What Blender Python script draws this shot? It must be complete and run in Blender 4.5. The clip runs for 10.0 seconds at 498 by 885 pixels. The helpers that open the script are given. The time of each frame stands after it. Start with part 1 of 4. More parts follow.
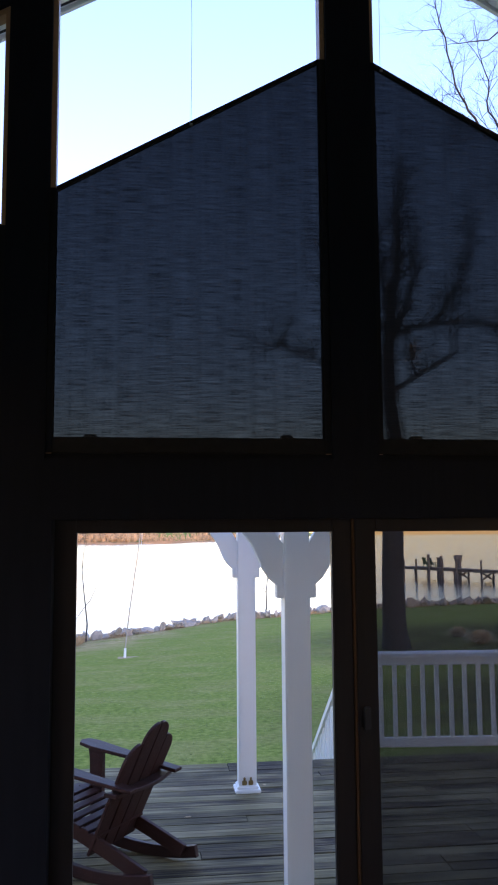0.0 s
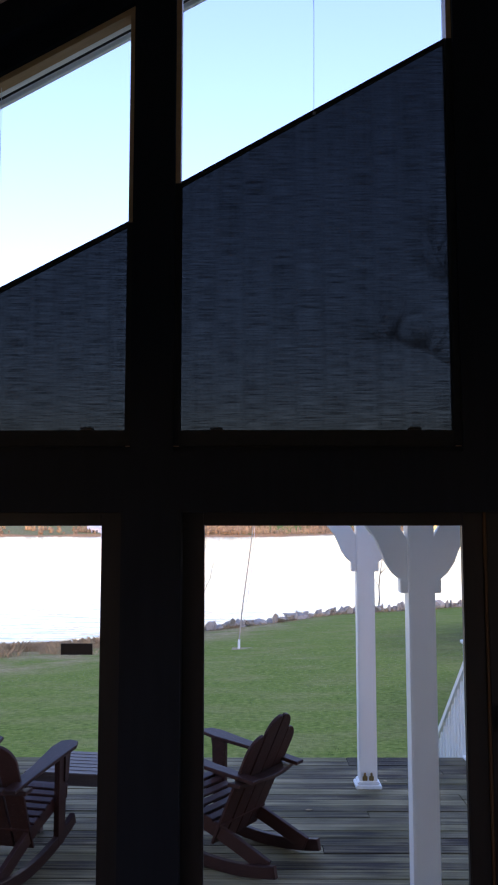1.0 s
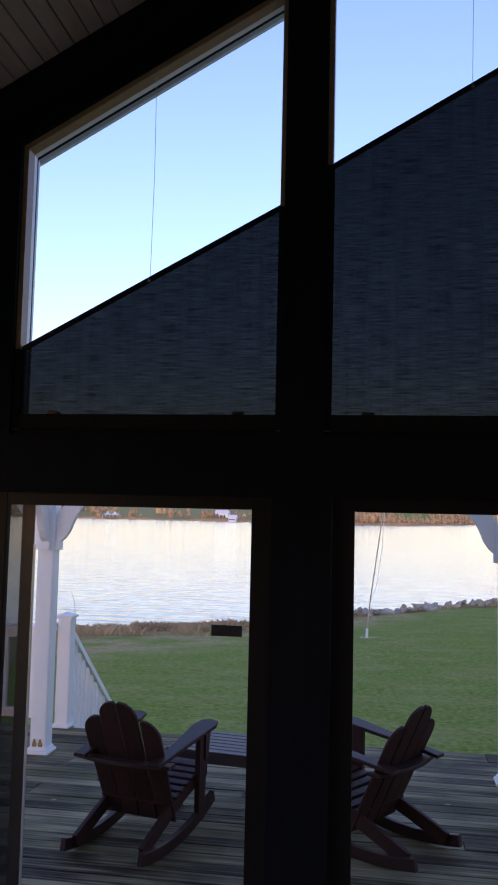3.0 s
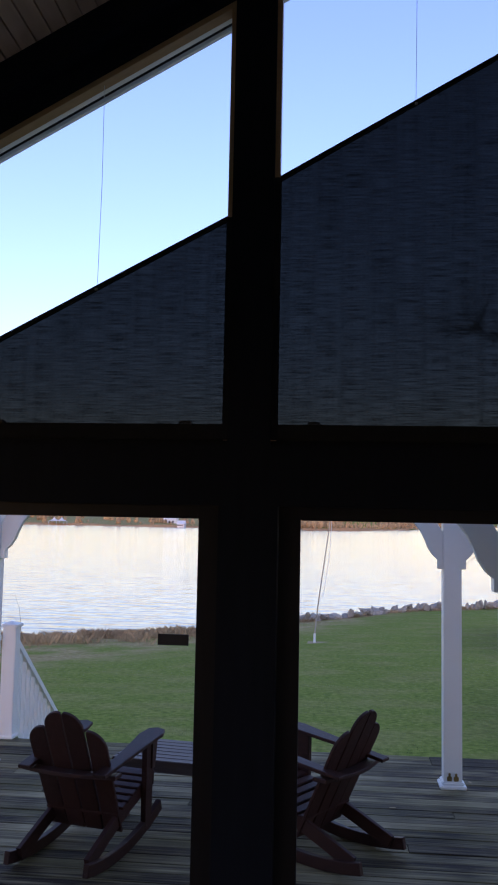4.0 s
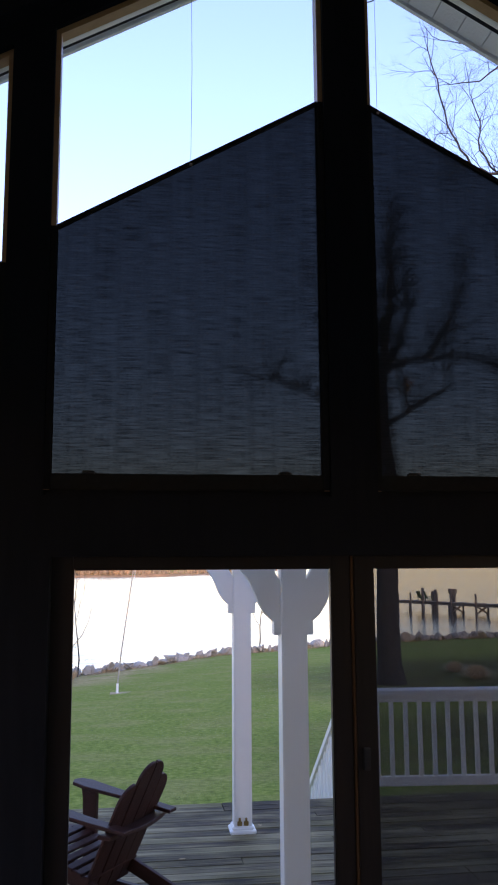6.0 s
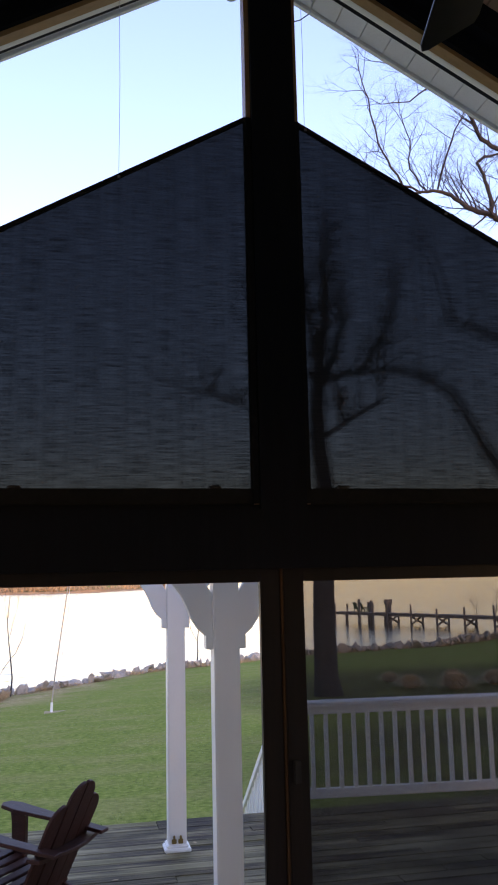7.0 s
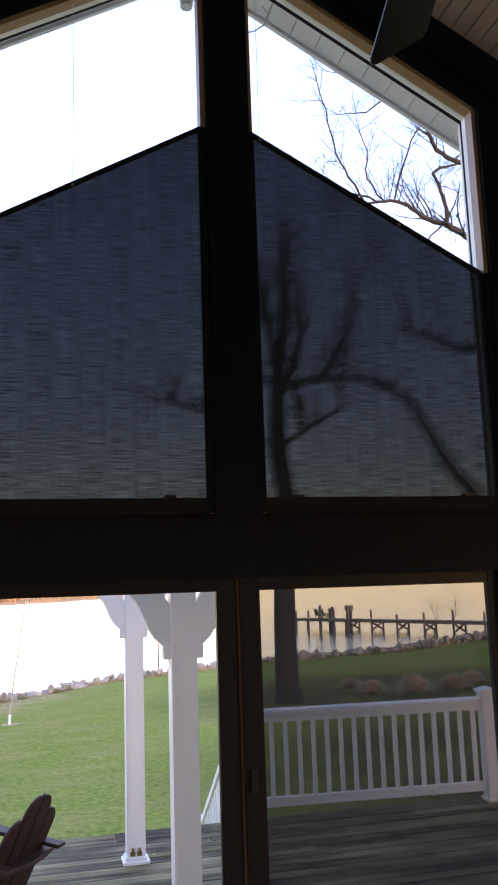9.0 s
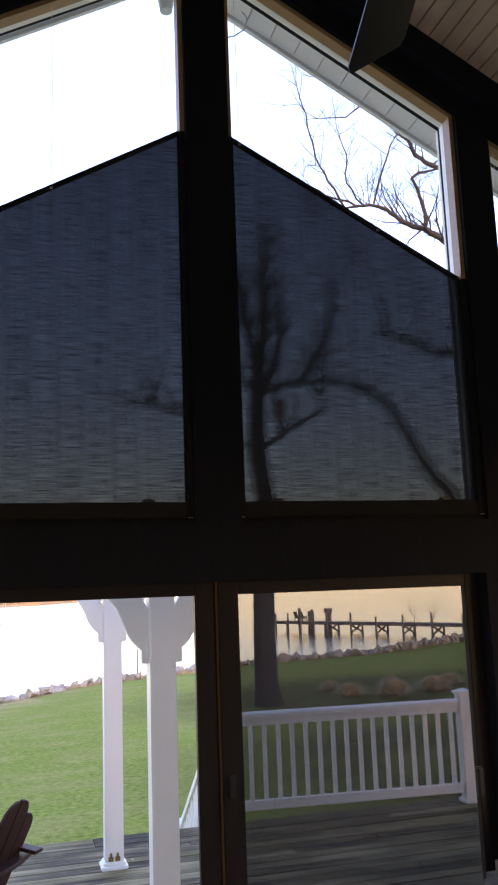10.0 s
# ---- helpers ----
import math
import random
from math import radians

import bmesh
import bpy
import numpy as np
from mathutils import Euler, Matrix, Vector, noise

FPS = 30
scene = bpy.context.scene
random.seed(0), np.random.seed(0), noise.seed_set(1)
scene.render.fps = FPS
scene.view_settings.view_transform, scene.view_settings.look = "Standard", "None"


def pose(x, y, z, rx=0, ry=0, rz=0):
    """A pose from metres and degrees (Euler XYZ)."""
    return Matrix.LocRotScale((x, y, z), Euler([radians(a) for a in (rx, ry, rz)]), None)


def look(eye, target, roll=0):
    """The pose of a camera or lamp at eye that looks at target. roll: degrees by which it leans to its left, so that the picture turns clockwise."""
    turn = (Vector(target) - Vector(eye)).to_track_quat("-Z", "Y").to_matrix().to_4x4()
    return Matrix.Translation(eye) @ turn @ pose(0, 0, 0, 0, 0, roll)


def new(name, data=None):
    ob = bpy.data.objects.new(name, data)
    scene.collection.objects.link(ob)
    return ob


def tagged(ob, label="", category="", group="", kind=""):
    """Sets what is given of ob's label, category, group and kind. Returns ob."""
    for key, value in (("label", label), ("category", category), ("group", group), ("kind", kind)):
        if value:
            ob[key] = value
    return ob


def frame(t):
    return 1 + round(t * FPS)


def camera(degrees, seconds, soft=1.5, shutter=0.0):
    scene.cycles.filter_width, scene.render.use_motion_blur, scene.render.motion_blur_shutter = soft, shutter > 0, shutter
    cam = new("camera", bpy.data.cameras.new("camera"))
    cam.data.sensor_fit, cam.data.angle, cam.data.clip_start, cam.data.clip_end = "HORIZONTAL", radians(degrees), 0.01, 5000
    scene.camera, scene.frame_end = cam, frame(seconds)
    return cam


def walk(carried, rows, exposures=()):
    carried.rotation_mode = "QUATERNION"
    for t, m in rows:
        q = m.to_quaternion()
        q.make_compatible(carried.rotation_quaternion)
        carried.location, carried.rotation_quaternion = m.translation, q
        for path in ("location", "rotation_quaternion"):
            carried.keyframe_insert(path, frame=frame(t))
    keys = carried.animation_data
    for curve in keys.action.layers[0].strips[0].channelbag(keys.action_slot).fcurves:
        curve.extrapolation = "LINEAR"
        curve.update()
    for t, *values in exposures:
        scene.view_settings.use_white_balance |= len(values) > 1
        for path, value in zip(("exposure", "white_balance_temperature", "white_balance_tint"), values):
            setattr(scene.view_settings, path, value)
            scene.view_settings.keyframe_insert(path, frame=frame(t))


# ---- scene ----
cam = camera(32.77, 10.0, soft=2.1)
# seconds, eye x y z in metres, yaw, pitch, roll in degrees
PATH = [
    (0.0, -0.000, -3.503, 2.160, -7.04, 6.22, 0.42),
    (0.5, -0.038, -3.477, 2.163, -3.30, 6.17, 0.18),
    (1.0, -0.063, -3.472, 2.160, 0.39, 5.78, 0.03),
    (1.5, -0.093, -3.450, 2.156, 3.71, 5.28, -0.17),
    (2.0, -0.129, -3.450, 2.151, 6.76, 5.03, -0.39),
    (3.5, -0.164, -3.453, 2.156, 9.00, 4.82, -1.40),
    (4.0, -0.152, -3.472, 2.166, 5.40, 5.27, -1.12),
    (4.5, -0.129, -3.465, 2.162, 2.13, 5.69, -0.78),
    (5.0, -0.094, -3.448, 2.164, -0.86, 6.22, -0.21),
    (5.5, -0.057, -3.477, 2.171, -4.01, 7.16, 0.18),
    (6.0, -0.020, -3.500, 2.177, -7.48, 8.42, 0.35),
    (7.5, 0.019, -3.500, 2.178, -12.57, 9.29, 1.60),
    (8.0, 0.027, -3.509, 2.186, -13.20, 9.37, 1.70),
    (8.5, 0.038, -3.504, 2.175, -13.73, 9.63, 1.89),
    (9.0, 0.036, -3.504, 2.185, -14.21, 9.68, 1.91),
    (9.5, 0.043, -3.497, 2.186, -14.94, 9.71, 1.79),
    (10.0, 0.039, -3.511, 2.190, -15.57, 9.82, 2.06),
]
# seconds, stops, kelvin, tint
EXPOSURES = [(0.0, 2.80, 5950, 47), (0.5, 2.65, 5950, 47), (1.0, 2.42, 5900, 49), (1.5, 1.90, 5750, 50), (2.0, 1.88, 5800, 49), (3.5, 1.85, 5850, 49), (4.5, 1.80, 5800, 49),
             (5.0, 1.80, 5750, 50), (5.5, 2.2, 6000, 49), (6.0, 2.55, 6200, 49), (7.5, 2.60, 6850, 51), (8.5, 3.05, 6900, 50), (10.0, 3.40, 6850, 50)]
walk(cam, [(t, pose(x, y, z, 90 + pitch, roll, yaw)) for t, x, y, z, yaw, pitch, roll in PATH], EXPOSURES)

# ---- world and sun: clear dusk sky, sun low behind the house ----
SUN_UP, SUN_TURN = radians(4.5), radians(177)
world = bpy.data.worlds.new("world")
scene.world = world
world.use_nodes = True
wn = world.node_tree.nodes
sky = wn.new("ShaderNodeTexSky")
sky.sky_type = "NISHITA"
sky.sun_disc = False
sky.sun_elevation, sky.sun_rotation = SUN_UP, SUN_TURN
sky.air_density, sky.dust_density, sky.ozone_density = 1.0, 0.45, 2.0
wn["Background"].inputs["Strength"].default_value = 0.15
world.node_tree.links.new(sky.outputs[0], wn["Background"].inputs["Color"])
sun = new("sun", bpy.data.lights.new("sun", "SUN"))
sun.data.energy, sun.data.angle, sun.data.color = 0.10, radians(15), (1.0, 0.84, 0.68)
sun_from = Vector((math.sin(SUN_TURN) * math.cos(SUN_UP), math.cos(SUN_TURN) * math.cos(SUN_UP), math.sin(SUN_UP)))
sun.matrix_world = look(sun_from * 50, (0, 0, 0))


# ---- materials ----
def mat(name, dark, light, rough=0.6, grain=(8, 8, 8), bump=0.0, big=1.2, metal=0.0, per_object=0.0, spec=0.5, contrast=0.25, stain=None):
    """A surface whose colour wanders between two tones at a fine and a broad scale, with fine relief."""
    m = bpy.data.materials.new(name)
    m.use_nodes = True
    n, link = m.node_tree.nodes, m.node_tree.links.new
    b = n["Principled BSDF"]
    co = n.new("ShaderNodeTexCoord")
    mp = n.new("ShaderNodeMapping")
    mp.inputs["Scale"].default_value = grain
    link(co.outputs["Object"], mp.inputs["Vector"])
    fine = n.new("ShaderNodeTexNoise")
    fine.inputs["Scale"].default_value, fine.inputs["Detail"].default_value = 1.0, 6
    link(mp.outputs[0], fine.inputs["Vector"])
    broad = n.new("ShaderNodeTexNoise")
    broad.inputs["Scale"].default_value, broad.inputs["Detail"].default_value = big, 3
    link(co.outputs["Object"], broad.inputs["Vector"])
    add = n.new("ShaderNodeMath")
    add.operation = "MULTIPLY_ADD"
    add.inputs[1].default_value = 0.55
    half = n.new("ShaderNodeMath")
    half.operation = "MULTIPLY"
    half.inputs[1].default_value = 0.45
    link(broad.outputs[0], half.inputs[0])
    link(fine.outputs[0], add.inputs[0])
    link(half.outputs[0], add.inputs[2])
    value = add.outputs[0]
    if per_object:
        info = n.new("ShaderNodeObjectInfo")
        shift = n.new("ShaderNodeMath")
        shift.operation = "MULTIPLY_ADD"
        shift.inputs[1].default_value = per_object
        lower = n.new("ShaderNodeMath")
        lower.inputs[1].default_value = -per_object / 2
        link(value, lower.inputs[0])
        link(info.outputs["Random"], shift.inputs[0])
        link(lower.outputs[0], shift.inputs[2])
        value = shift.outputs[0]
    ramp = n.new("ShaderNodeValToRGB")
    ramp.color_ramp.elements[0].position, ramp.color_ramp.elements[1].position = 0.5 - contrast, 0.5 + contrast
    ramp.color_ramp.elements[0].color, ramp.color_ramp.elements[1].color = (*dark, 1), (*light, 1)
    link(value, ramp.inputs[0])
    colour = ramp.outputs[0]
    if stain:
        place = n.new("ShaderNodeNewGeometry")
        spots = n.new("ShaderNodeTexNoise")
        spots.inputs["Scale"].default_value, spots.inputs["Detail"].default_value = 0.9, 6
        run = n.new("ShaderNodeMapping")
        run.inputs["Scale"].default_value = (0.7, 3.2, 1)
        link(place.outputs["Position"], run.inputs["Vector"])
        link(run.outputs[0], spots.inputs["Vector"])
        mask = n.new("ShaderNodeMapRange")
        mask.inputs["From Min"].default_value, mask.inputs["From Max"].default_value = 0.40, 0.66
        mask.inputs["To Max"].default_value = 0.9
        link(spots.outputs[0], mask.inputs["Value"])
        mix = n.new("ShaderNodeMix")
        mix.data_type, mix.blend_type = "RGBA", "MULTIPLY"
        mix.inputs[7].default_value = (*stain, 1)
        link(mask.outputs[0], mix.inputs[0])
        link(colour, mix.inputs[6])
        colour = mix.outputs[2]
    link(colour, b.inputs["Base Color"])
    b.inputs["Roughness"].default_value, b.inputs["Metallic"].default_value = rough, metal
    b.inputs["Specular IOR Level"].default_value = spec
    if bump:
        bp = n.new("ShaderNodeBump")
        bp.inputs["Strength"].default_value, bp.inputs["Distance"].default_value = bump, 0.01
        link(fine.outputs[0], bp.inputs["Height"])
        link(bp.outputs[0], b.inputs["Normal"])
    return m


def see_through(name, share, colour, weave=None, gloss=0.0, glow=0.0, tint=(1, 1, 1), soft=False):
    """Cloth, mesh or a pane that lets a share of the light straight through."""
    m = bpy.data.materials.new(name)
    m.use_nodes = True
    n, link = m.node_tree.nodes, m.node_tree.links.new
    out = n["Material Output"]
    body = n["Principled BSDF"]
    body.inputs["Base Color"].default_value = (*colour, 1)
    body.inputs["Roughness"].default_value = 0.9
    clear = n.new("ShaderNodeBsdfTransparent")
    clear.inputs["Color"].default_value = (*tint, 1)
    mix = n.new("ShaderNodeMixShader")
    mix.inputs[0].default_value = share
    if glow:
        thru = n.new("ShaderNodeBsdfTranslucent")
        thru.inputs["Color"].default_value = (glow, glow, glow, 1)
        both = n.new("ShaderNodeMixShader")
        both.inputs[0].default_value = 0.6
        link(body.outputs[0], both.inputs[1])
        link(thru.outputs[0], both.inputs[2])
        link(both.outputs[0], mix.inputs[1])
    else:
        link(body.outputs[0], mix.inputs[1])
    if soft:
        # threads spread a part of what is seen through them
        spread = n.new("ShaderNodeBsdfRefraction")
        spread.inputs["Color"].default_value = (*tint, 1)
        spread.inputs["IOR"].default_value, spread.inputs["Roughness"].default_value = 1.02, 0.42
        blend = n.new("ShaderNodeMixShader")
        blend.inputs[0].default_value = 0.65
        link(clear.outputs[0], blend.inputs[1])
        link(spread.outputs[0], blend.inputs[2])
        link(blend.outputs[0], mix.inputs[2])
    else:
        link(clear.outputs[0], mix.inputs[2])
    if weave:
        co = n.new("ShaderNodeTexCoord")
        total = None
        for scale, weight in weave:
            mp = n.new("ShaderNodeMapping")
            mp.inputs["Scale"].default_value = scale
            link(co.outputs["Object"], mp.inputs["Vector"])
            t = n.new("ShaderNodeTexNoise")
            t.inputs["Scale"].default_value, t.inputs["Detail"].default_value = 1.0, 2
            link(mp.outputs[0], t.inputs["Vector"])
            mul = n.new("ShaderNodeMath")
            mul.operation = "MULTIPLY_ADD"
            mul.inputs[1].default_value, mul.inputs[2].default_value = weight, 0.0
            link(t.outputs[0], mul.inputs[0])
            if total:
                link(total, mul.inputs[2])
            total = mul.outputs[0]
        middle = sum(weight for scale, weight in weave) / 2
        rng = n.new("ShaderNodeMapRange")
        rng.inputs["From Min"].default_value, rng.inputs["From Max"].default_value = middle - 0.11, middle + 0.11
        rng.inputs["To Min"].default_value, rng.inputs["To Max"].default_value = share * 0.25, share * 1.75
        link(total, rng.inputs["Value"])
        link(rng.outputs[0], mix.inputs[0])
    if gloss:
        shine = n.new("ShaderNodeBsdfGlossy")
        shine.inputs["Roughness"].default_value = 0.02
        top = n.new("ShaderNodeMixShader")
        fr = n.new("ShaderNodeFresnel")
        fr.inputs["IOR"].default_value = gloss
        link(fr.outputs[0], top.inputs[0])
        link(mix.outputs[0], top.inputs[1])
        link(shine.outputs[0], top.inputs[2])
        link(top.outputs[0], out.inputs["Surface"])
    else:
        link(mix.outputs[0], out.inputs["Surface"])
    return m


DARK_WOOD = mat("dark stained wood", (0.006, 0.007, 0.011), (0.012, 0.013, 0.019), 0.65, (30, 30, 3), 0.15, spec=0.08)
DOOR_WOOD = mat("brown door frame", (0.008, 0.006, 0.006), (0.018, 0.012, 0.010), 0.45, (40, 40, 3), 0.1, spec=0.2)
CASING = mat("pine casing", (0.33, 0.185, 0.08), (0.48, 0.285, 0.135), 0.45, (4, 40, 40), 0.1)
CEILING = mat("pine ceiling boards", (0.46, 0.29, 0.20), (0.70, 0.48, 0.37), 0.45, (22, 2.5, 22), 0.15, 2.2)
PLASTER = mat("pale room wall", (0.68, 0.66, 0.63), (0.78, 0.76, 0.73), 0.8, (20, 20, 20), 0.1)
FLOOR = mat("room floor boards", (0.36, 0.31, 0.26), (0.46, 0.40, 0.34), 0.4, (3, 30, 30), 0.1)
VINYL = mat("white vinyl", (0.82, 0.82, 0.79), (0.89, 0.89, 0.86), 0.4, (5, 5, 2), 0.03, contrast=0.4)
SOFFIT = mat("white soffit", (0.80, 0.80, 0.81), (0.87, 0.87, 0.87), 0.5, (60, 60, 60), 0.3, contrast=0.35)
CHAIR = mat("red brown chair paint", (0.030, 0.011, 0.008), (0.074, 0.026, 0.019), 0.55, (30, 8, 30), 0.25, per_object=0.15, spec=0.25)
DECK = mat("weathered deck boards", (0.032, 0.018, 0.010), (0.40, 0.325, 0.175), 0.75, (1.1, 38, 20), 0.9, 1.4, per_object=0.13, contrast=0.115, spec=0.22, stain=(0.36, 0.36, 0.22))
TABLE = mat("grey brown table slats", (0.07, 0.045, 0.04), (0.15, 0.10, 0.085), 0.6, (4, 30, 30), 0.3)
BLACK = mat("matt black trim", (0.012, 0.012, 0.014), (0.022, 0.022, 0.024), 0.9, (30, 30, 30), spec=0.1)
METAL = mat("black metal", (0.02, 0.02, 0.02), (0.035, 0.035, 0.035), 0.4, (20, 20, 20), 0, metal=0.6)
ALU = mat("aluminium edge", (0.40, 0.41, 0.43), (0.50, 0.51, 0.52), 0.4, (20, 20, 3), 0, metal=0.7)
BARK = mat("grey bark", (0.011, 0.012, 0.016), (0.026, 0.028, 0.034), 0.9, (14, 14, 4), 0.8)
ROCK = mat("shore rock", (0.24, 0.215, 0.18), (0.54, 0.48, 0.40), 0.85, (5, 5, 5), 0.8, 1.5, per_object=0.3)
DRY = mat("dry grass", (0.30, 0.20, 0.10), (0.56, 0.41, 0.23), 0.9, (6, 6, 6), 0.2, 0.8)
BLADES = mat("green grass blades", (0.14, 0.21, 0.045), (0.32, 0.38, 0.12), 0.8, (1.5, 1.5, 1.5), 0, 0.25)
DOCK = mat("old dock timber", (0.11, 0.098, 0.088), (0.24, 0.21, 0.185), 0.8, (3, 3, 12), 0.3)
# autumn tones raised in orange to hold the low sun on the far shore
FAR_WOOD = mat("autumn woods", (0.24, 0.17, 0.09), (0.62, 0.40, 0.19), 0.9, (0.22, 0.22, 0.22), 0, 0.02, contrast=0.15)
MOUND = mat("brown ornamental grass", (0.34, 0.26, 0.15), (0.60, 0.48, 0.30), 0.9, (9, 9, 9), 0, 2.0)
WHITE = mat("white paint", (0.72, 0.72, 0.70), (0.82, 0.82, 0.80), 0.5, (3, 3, 3), 0.05)
BRASS = mat("worn brass", (0.25, 0.17, 0.06), (0.42, 0.30, 0.12), 0.4, (40, 40, 40), 0.1, metal=0.8)
CLOTH = mat("grey upholstery", (0.10, 0.095, 0.09), (0.16, 0.15, 0.14), 0.9, (150, 150, 150), 0.3)
SHADE = see_through("woven solar cloth", 0.0108, (0.03, 0.032, 0.04), weave=(((9, 1, 290), 0.60), ((80, 1, 320), 0.30), ((34, 1, 1.5), 0.13)), glow=0.003, tint=(0.87, 0.96, 1.0), soft=True)
SCREEN = see_through("insect screen", 0.18, (0.012, 0.012, 0.012))
GLASS = see_through("window glass", 1.0, (0, 0, 0), gloss=1.12)
CORD = mat("pale cord", (0.70, 0.71, 0.74), (0.78, 0.79, 0.82), 0.7)
# orange brown tone paints the highlight along the door's stile edge
LIT_EDGE = mat("brown door edge in lit tone", (0.04, 0.020, 0.009), (0.10, 0.05, 0.022), 0.7, (60, 60, 4), 0.1, spec=0.1)
STICKER = mat("dark sticker", (0.018, 0.012, 0.012), (0.030, 0.020, 0.020), 0.6, (60, 60, 60))


def lawn_material():
    m = bpy.data.materials.new("lawn and shore ground")
    m.use_nodes = True
    n, link = m.node_tree.nodes, m.node_tree.links.new
    b = n["Principled BSDF"]
    geo = n.new("ShaderNodeNewGeometry")

    def noise_at(scale, detail, squash=(1, 1, 1)):
        mp = n.new("ShaderNodeMapping")
        mp.inputs["Scale"].default_value = squash
        link(geo.outputs["Position"], mp.inputs["Vector"])
        t = n.new("ShaderNodeTexNoise")
        t.inputs["Scale"].default_value, t.inputs["Detail"].default_value = scale, detail
        link(mp.outputs[0], t.inputs["Vector"])
        return t.outputs[0]

    def ramp(value, stops):
        r = n.new("ShaderNodeValToRGB")
        while len(r.color_ramp.elements) < len(stops):
            r.color_ramp.elements.new(0.5)
        for e, (p, c) in zip(r.color_ramp.elements, stops):
            e.position, e.color = p, (*c, 1)
        link(value, r.inputs[0])
        return r.outputs[0]

    green = ramp(noise_at(9, 8), [(0.27, (0.105, 0.150, 0.015)), (0.50, (0.205, 0.265, 0.036)), (0.74, (0.345, 0.365, 0.080))])
    tan = ramp(noise_at(5, 6), [(0.3, (0.31, 0.225, 0.085)), (0.7, (0.56, 0.42, 0.19))])
    worn = ramp(noise_at(0.8, 10, (0.7, 1.2, 1)), [(0.44, (0, 0, 0)), (0.68, (0.36, 0.36, 0.36))])
    sep = n.new("ShaderNodeSeparateXYZ")
    link(geo.outputs["Position"], sep.inputs[0])
    near = n.new("ShaderNodeMapRange")
    near.inputs["From Min"].default_value, near.inputs["From Max"].default_value = -2.4, -2.8
    bias = n.new("ShaderNodeMath")
    bias.operation = "MULTIPLY_ADD"
    bias.inputs[1].default_value = 0.075
    link(sep.outputs["X"], bias.inputs[0])
    link(sep.outputs["Z"], bias.inputs[2])
    link(bias.outputs[0], near.inputs["Value"])
    jit = n.new("ShaderNodeMath")
    jit.operation = "MULTIPLY"
    link(near.outputs[0], jit.inputs[0])
    link(ramp(noise_at(0.6, 6), [(0.35, (0, 0, 0)), (0.55, (1, 1, 1))]), jit.inputs[1])
    top = n.new("ShaderNodeMath")
    top.operation = "MAXIMUM"
    link(worn, top.inputs[0])
    link(jit.outputs[0], top.inputs[1])
    mix = n.new("ShaderNodeMix")
    mix.data_type = "RGBA"
    link(top.outputs[0], mix.inputs[0])
    link(green, mix.inputs[6])
    link(tan, mix.inputs[7])
    # ground near two trees darkened: shade put into the turf colour
    shaded_turf = ramp(noise_at(7, 6), [(0.35, (0.030, 0.034, 0.010)), (0.65, (0.085, 0.078, 0.030))])
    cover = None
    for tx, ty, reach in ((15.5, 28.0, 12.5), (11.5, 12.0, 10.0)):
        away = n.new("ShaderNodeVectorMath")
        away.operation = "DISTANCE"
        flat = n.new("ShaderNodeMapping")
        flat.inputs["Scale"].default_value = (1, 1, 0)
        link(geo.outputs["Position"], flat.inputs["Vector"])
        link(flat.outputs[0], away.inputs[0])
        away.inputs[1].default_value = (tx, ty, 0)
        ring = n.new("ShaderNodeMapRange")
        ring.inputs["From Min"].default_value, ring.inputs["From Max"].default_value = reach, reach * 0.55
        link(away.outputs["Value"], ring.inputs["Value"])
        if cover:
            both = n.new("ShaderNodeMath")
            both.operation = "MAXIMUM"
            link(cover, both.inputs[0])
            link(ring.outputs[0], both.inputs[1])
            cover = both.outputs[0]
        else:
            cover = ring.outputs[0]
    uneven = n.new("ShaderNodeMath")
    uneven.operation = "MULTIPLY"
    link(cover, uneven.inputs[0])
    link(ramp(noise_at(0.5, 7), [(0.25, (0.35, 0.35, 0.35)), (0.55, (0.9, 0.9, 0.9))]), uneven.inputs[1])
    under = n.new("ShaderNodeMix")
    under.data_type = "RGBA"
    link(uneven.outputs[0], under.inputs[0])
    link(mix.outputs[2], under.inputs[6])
    link(shaded_turf, under.inputs[7])
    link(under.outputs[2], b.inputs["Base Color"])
    b.inputs["Roughness"].default_value = 0.95
    b.inputs["Specular IOR Level"].default_value = 0.1
    bp = n.new("ShaderNodeBump")
    bp.inputs["Strength"].default_value, bp.inputs["Distance"].default_value = 0.6, 0.06
    link(noise_at(34, 5), bp.inputs["Height"])
    link(bp.outputs[0], b.inputs["Normal"])
    return m


def water_material():
    m = bpy.data.materials.new("calm river water")
    m.use_nodes = True
    n, link = m.node_tree.nodes, m.node_tree.links.new
    b = n["Principled BSDF"]
    b.inputs["Base Color"].default_value = (0.03, 0.04, 0.045, 1)
    b.inputs["Roughness"].default_value = 0.10
    b.inputs["IOR"].default_value = 1.33
    geo = n.new("ShaderNodeNewGeometry")
    mp = n.new("ShaderNodeMapping")
    mp.inputs["Scale"].default_value = (0.35, 1.0, 1.0)
    link(geo.outputs["Position"], mp.inputs["Vector"])
    t = n.new("ShaderNodeTexNoise")
    t.inputs["Scale"].default_value, t.inputs["Detail"].default_value = 1.1, 3
    link(mp.outputs[0], t.inputs["Vector"])
    bp = n.new("ShaderNodeBump")
    bp.inputs["Strength"].default_value, bp.inputs["Distance"].default_value = 0.9, 0.095
    link(t.outputs[0], bp.inputs["Height"])
    link(bp.outputs[0], b.inputs["Normal"])
    return m


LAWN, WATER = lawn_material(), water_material()


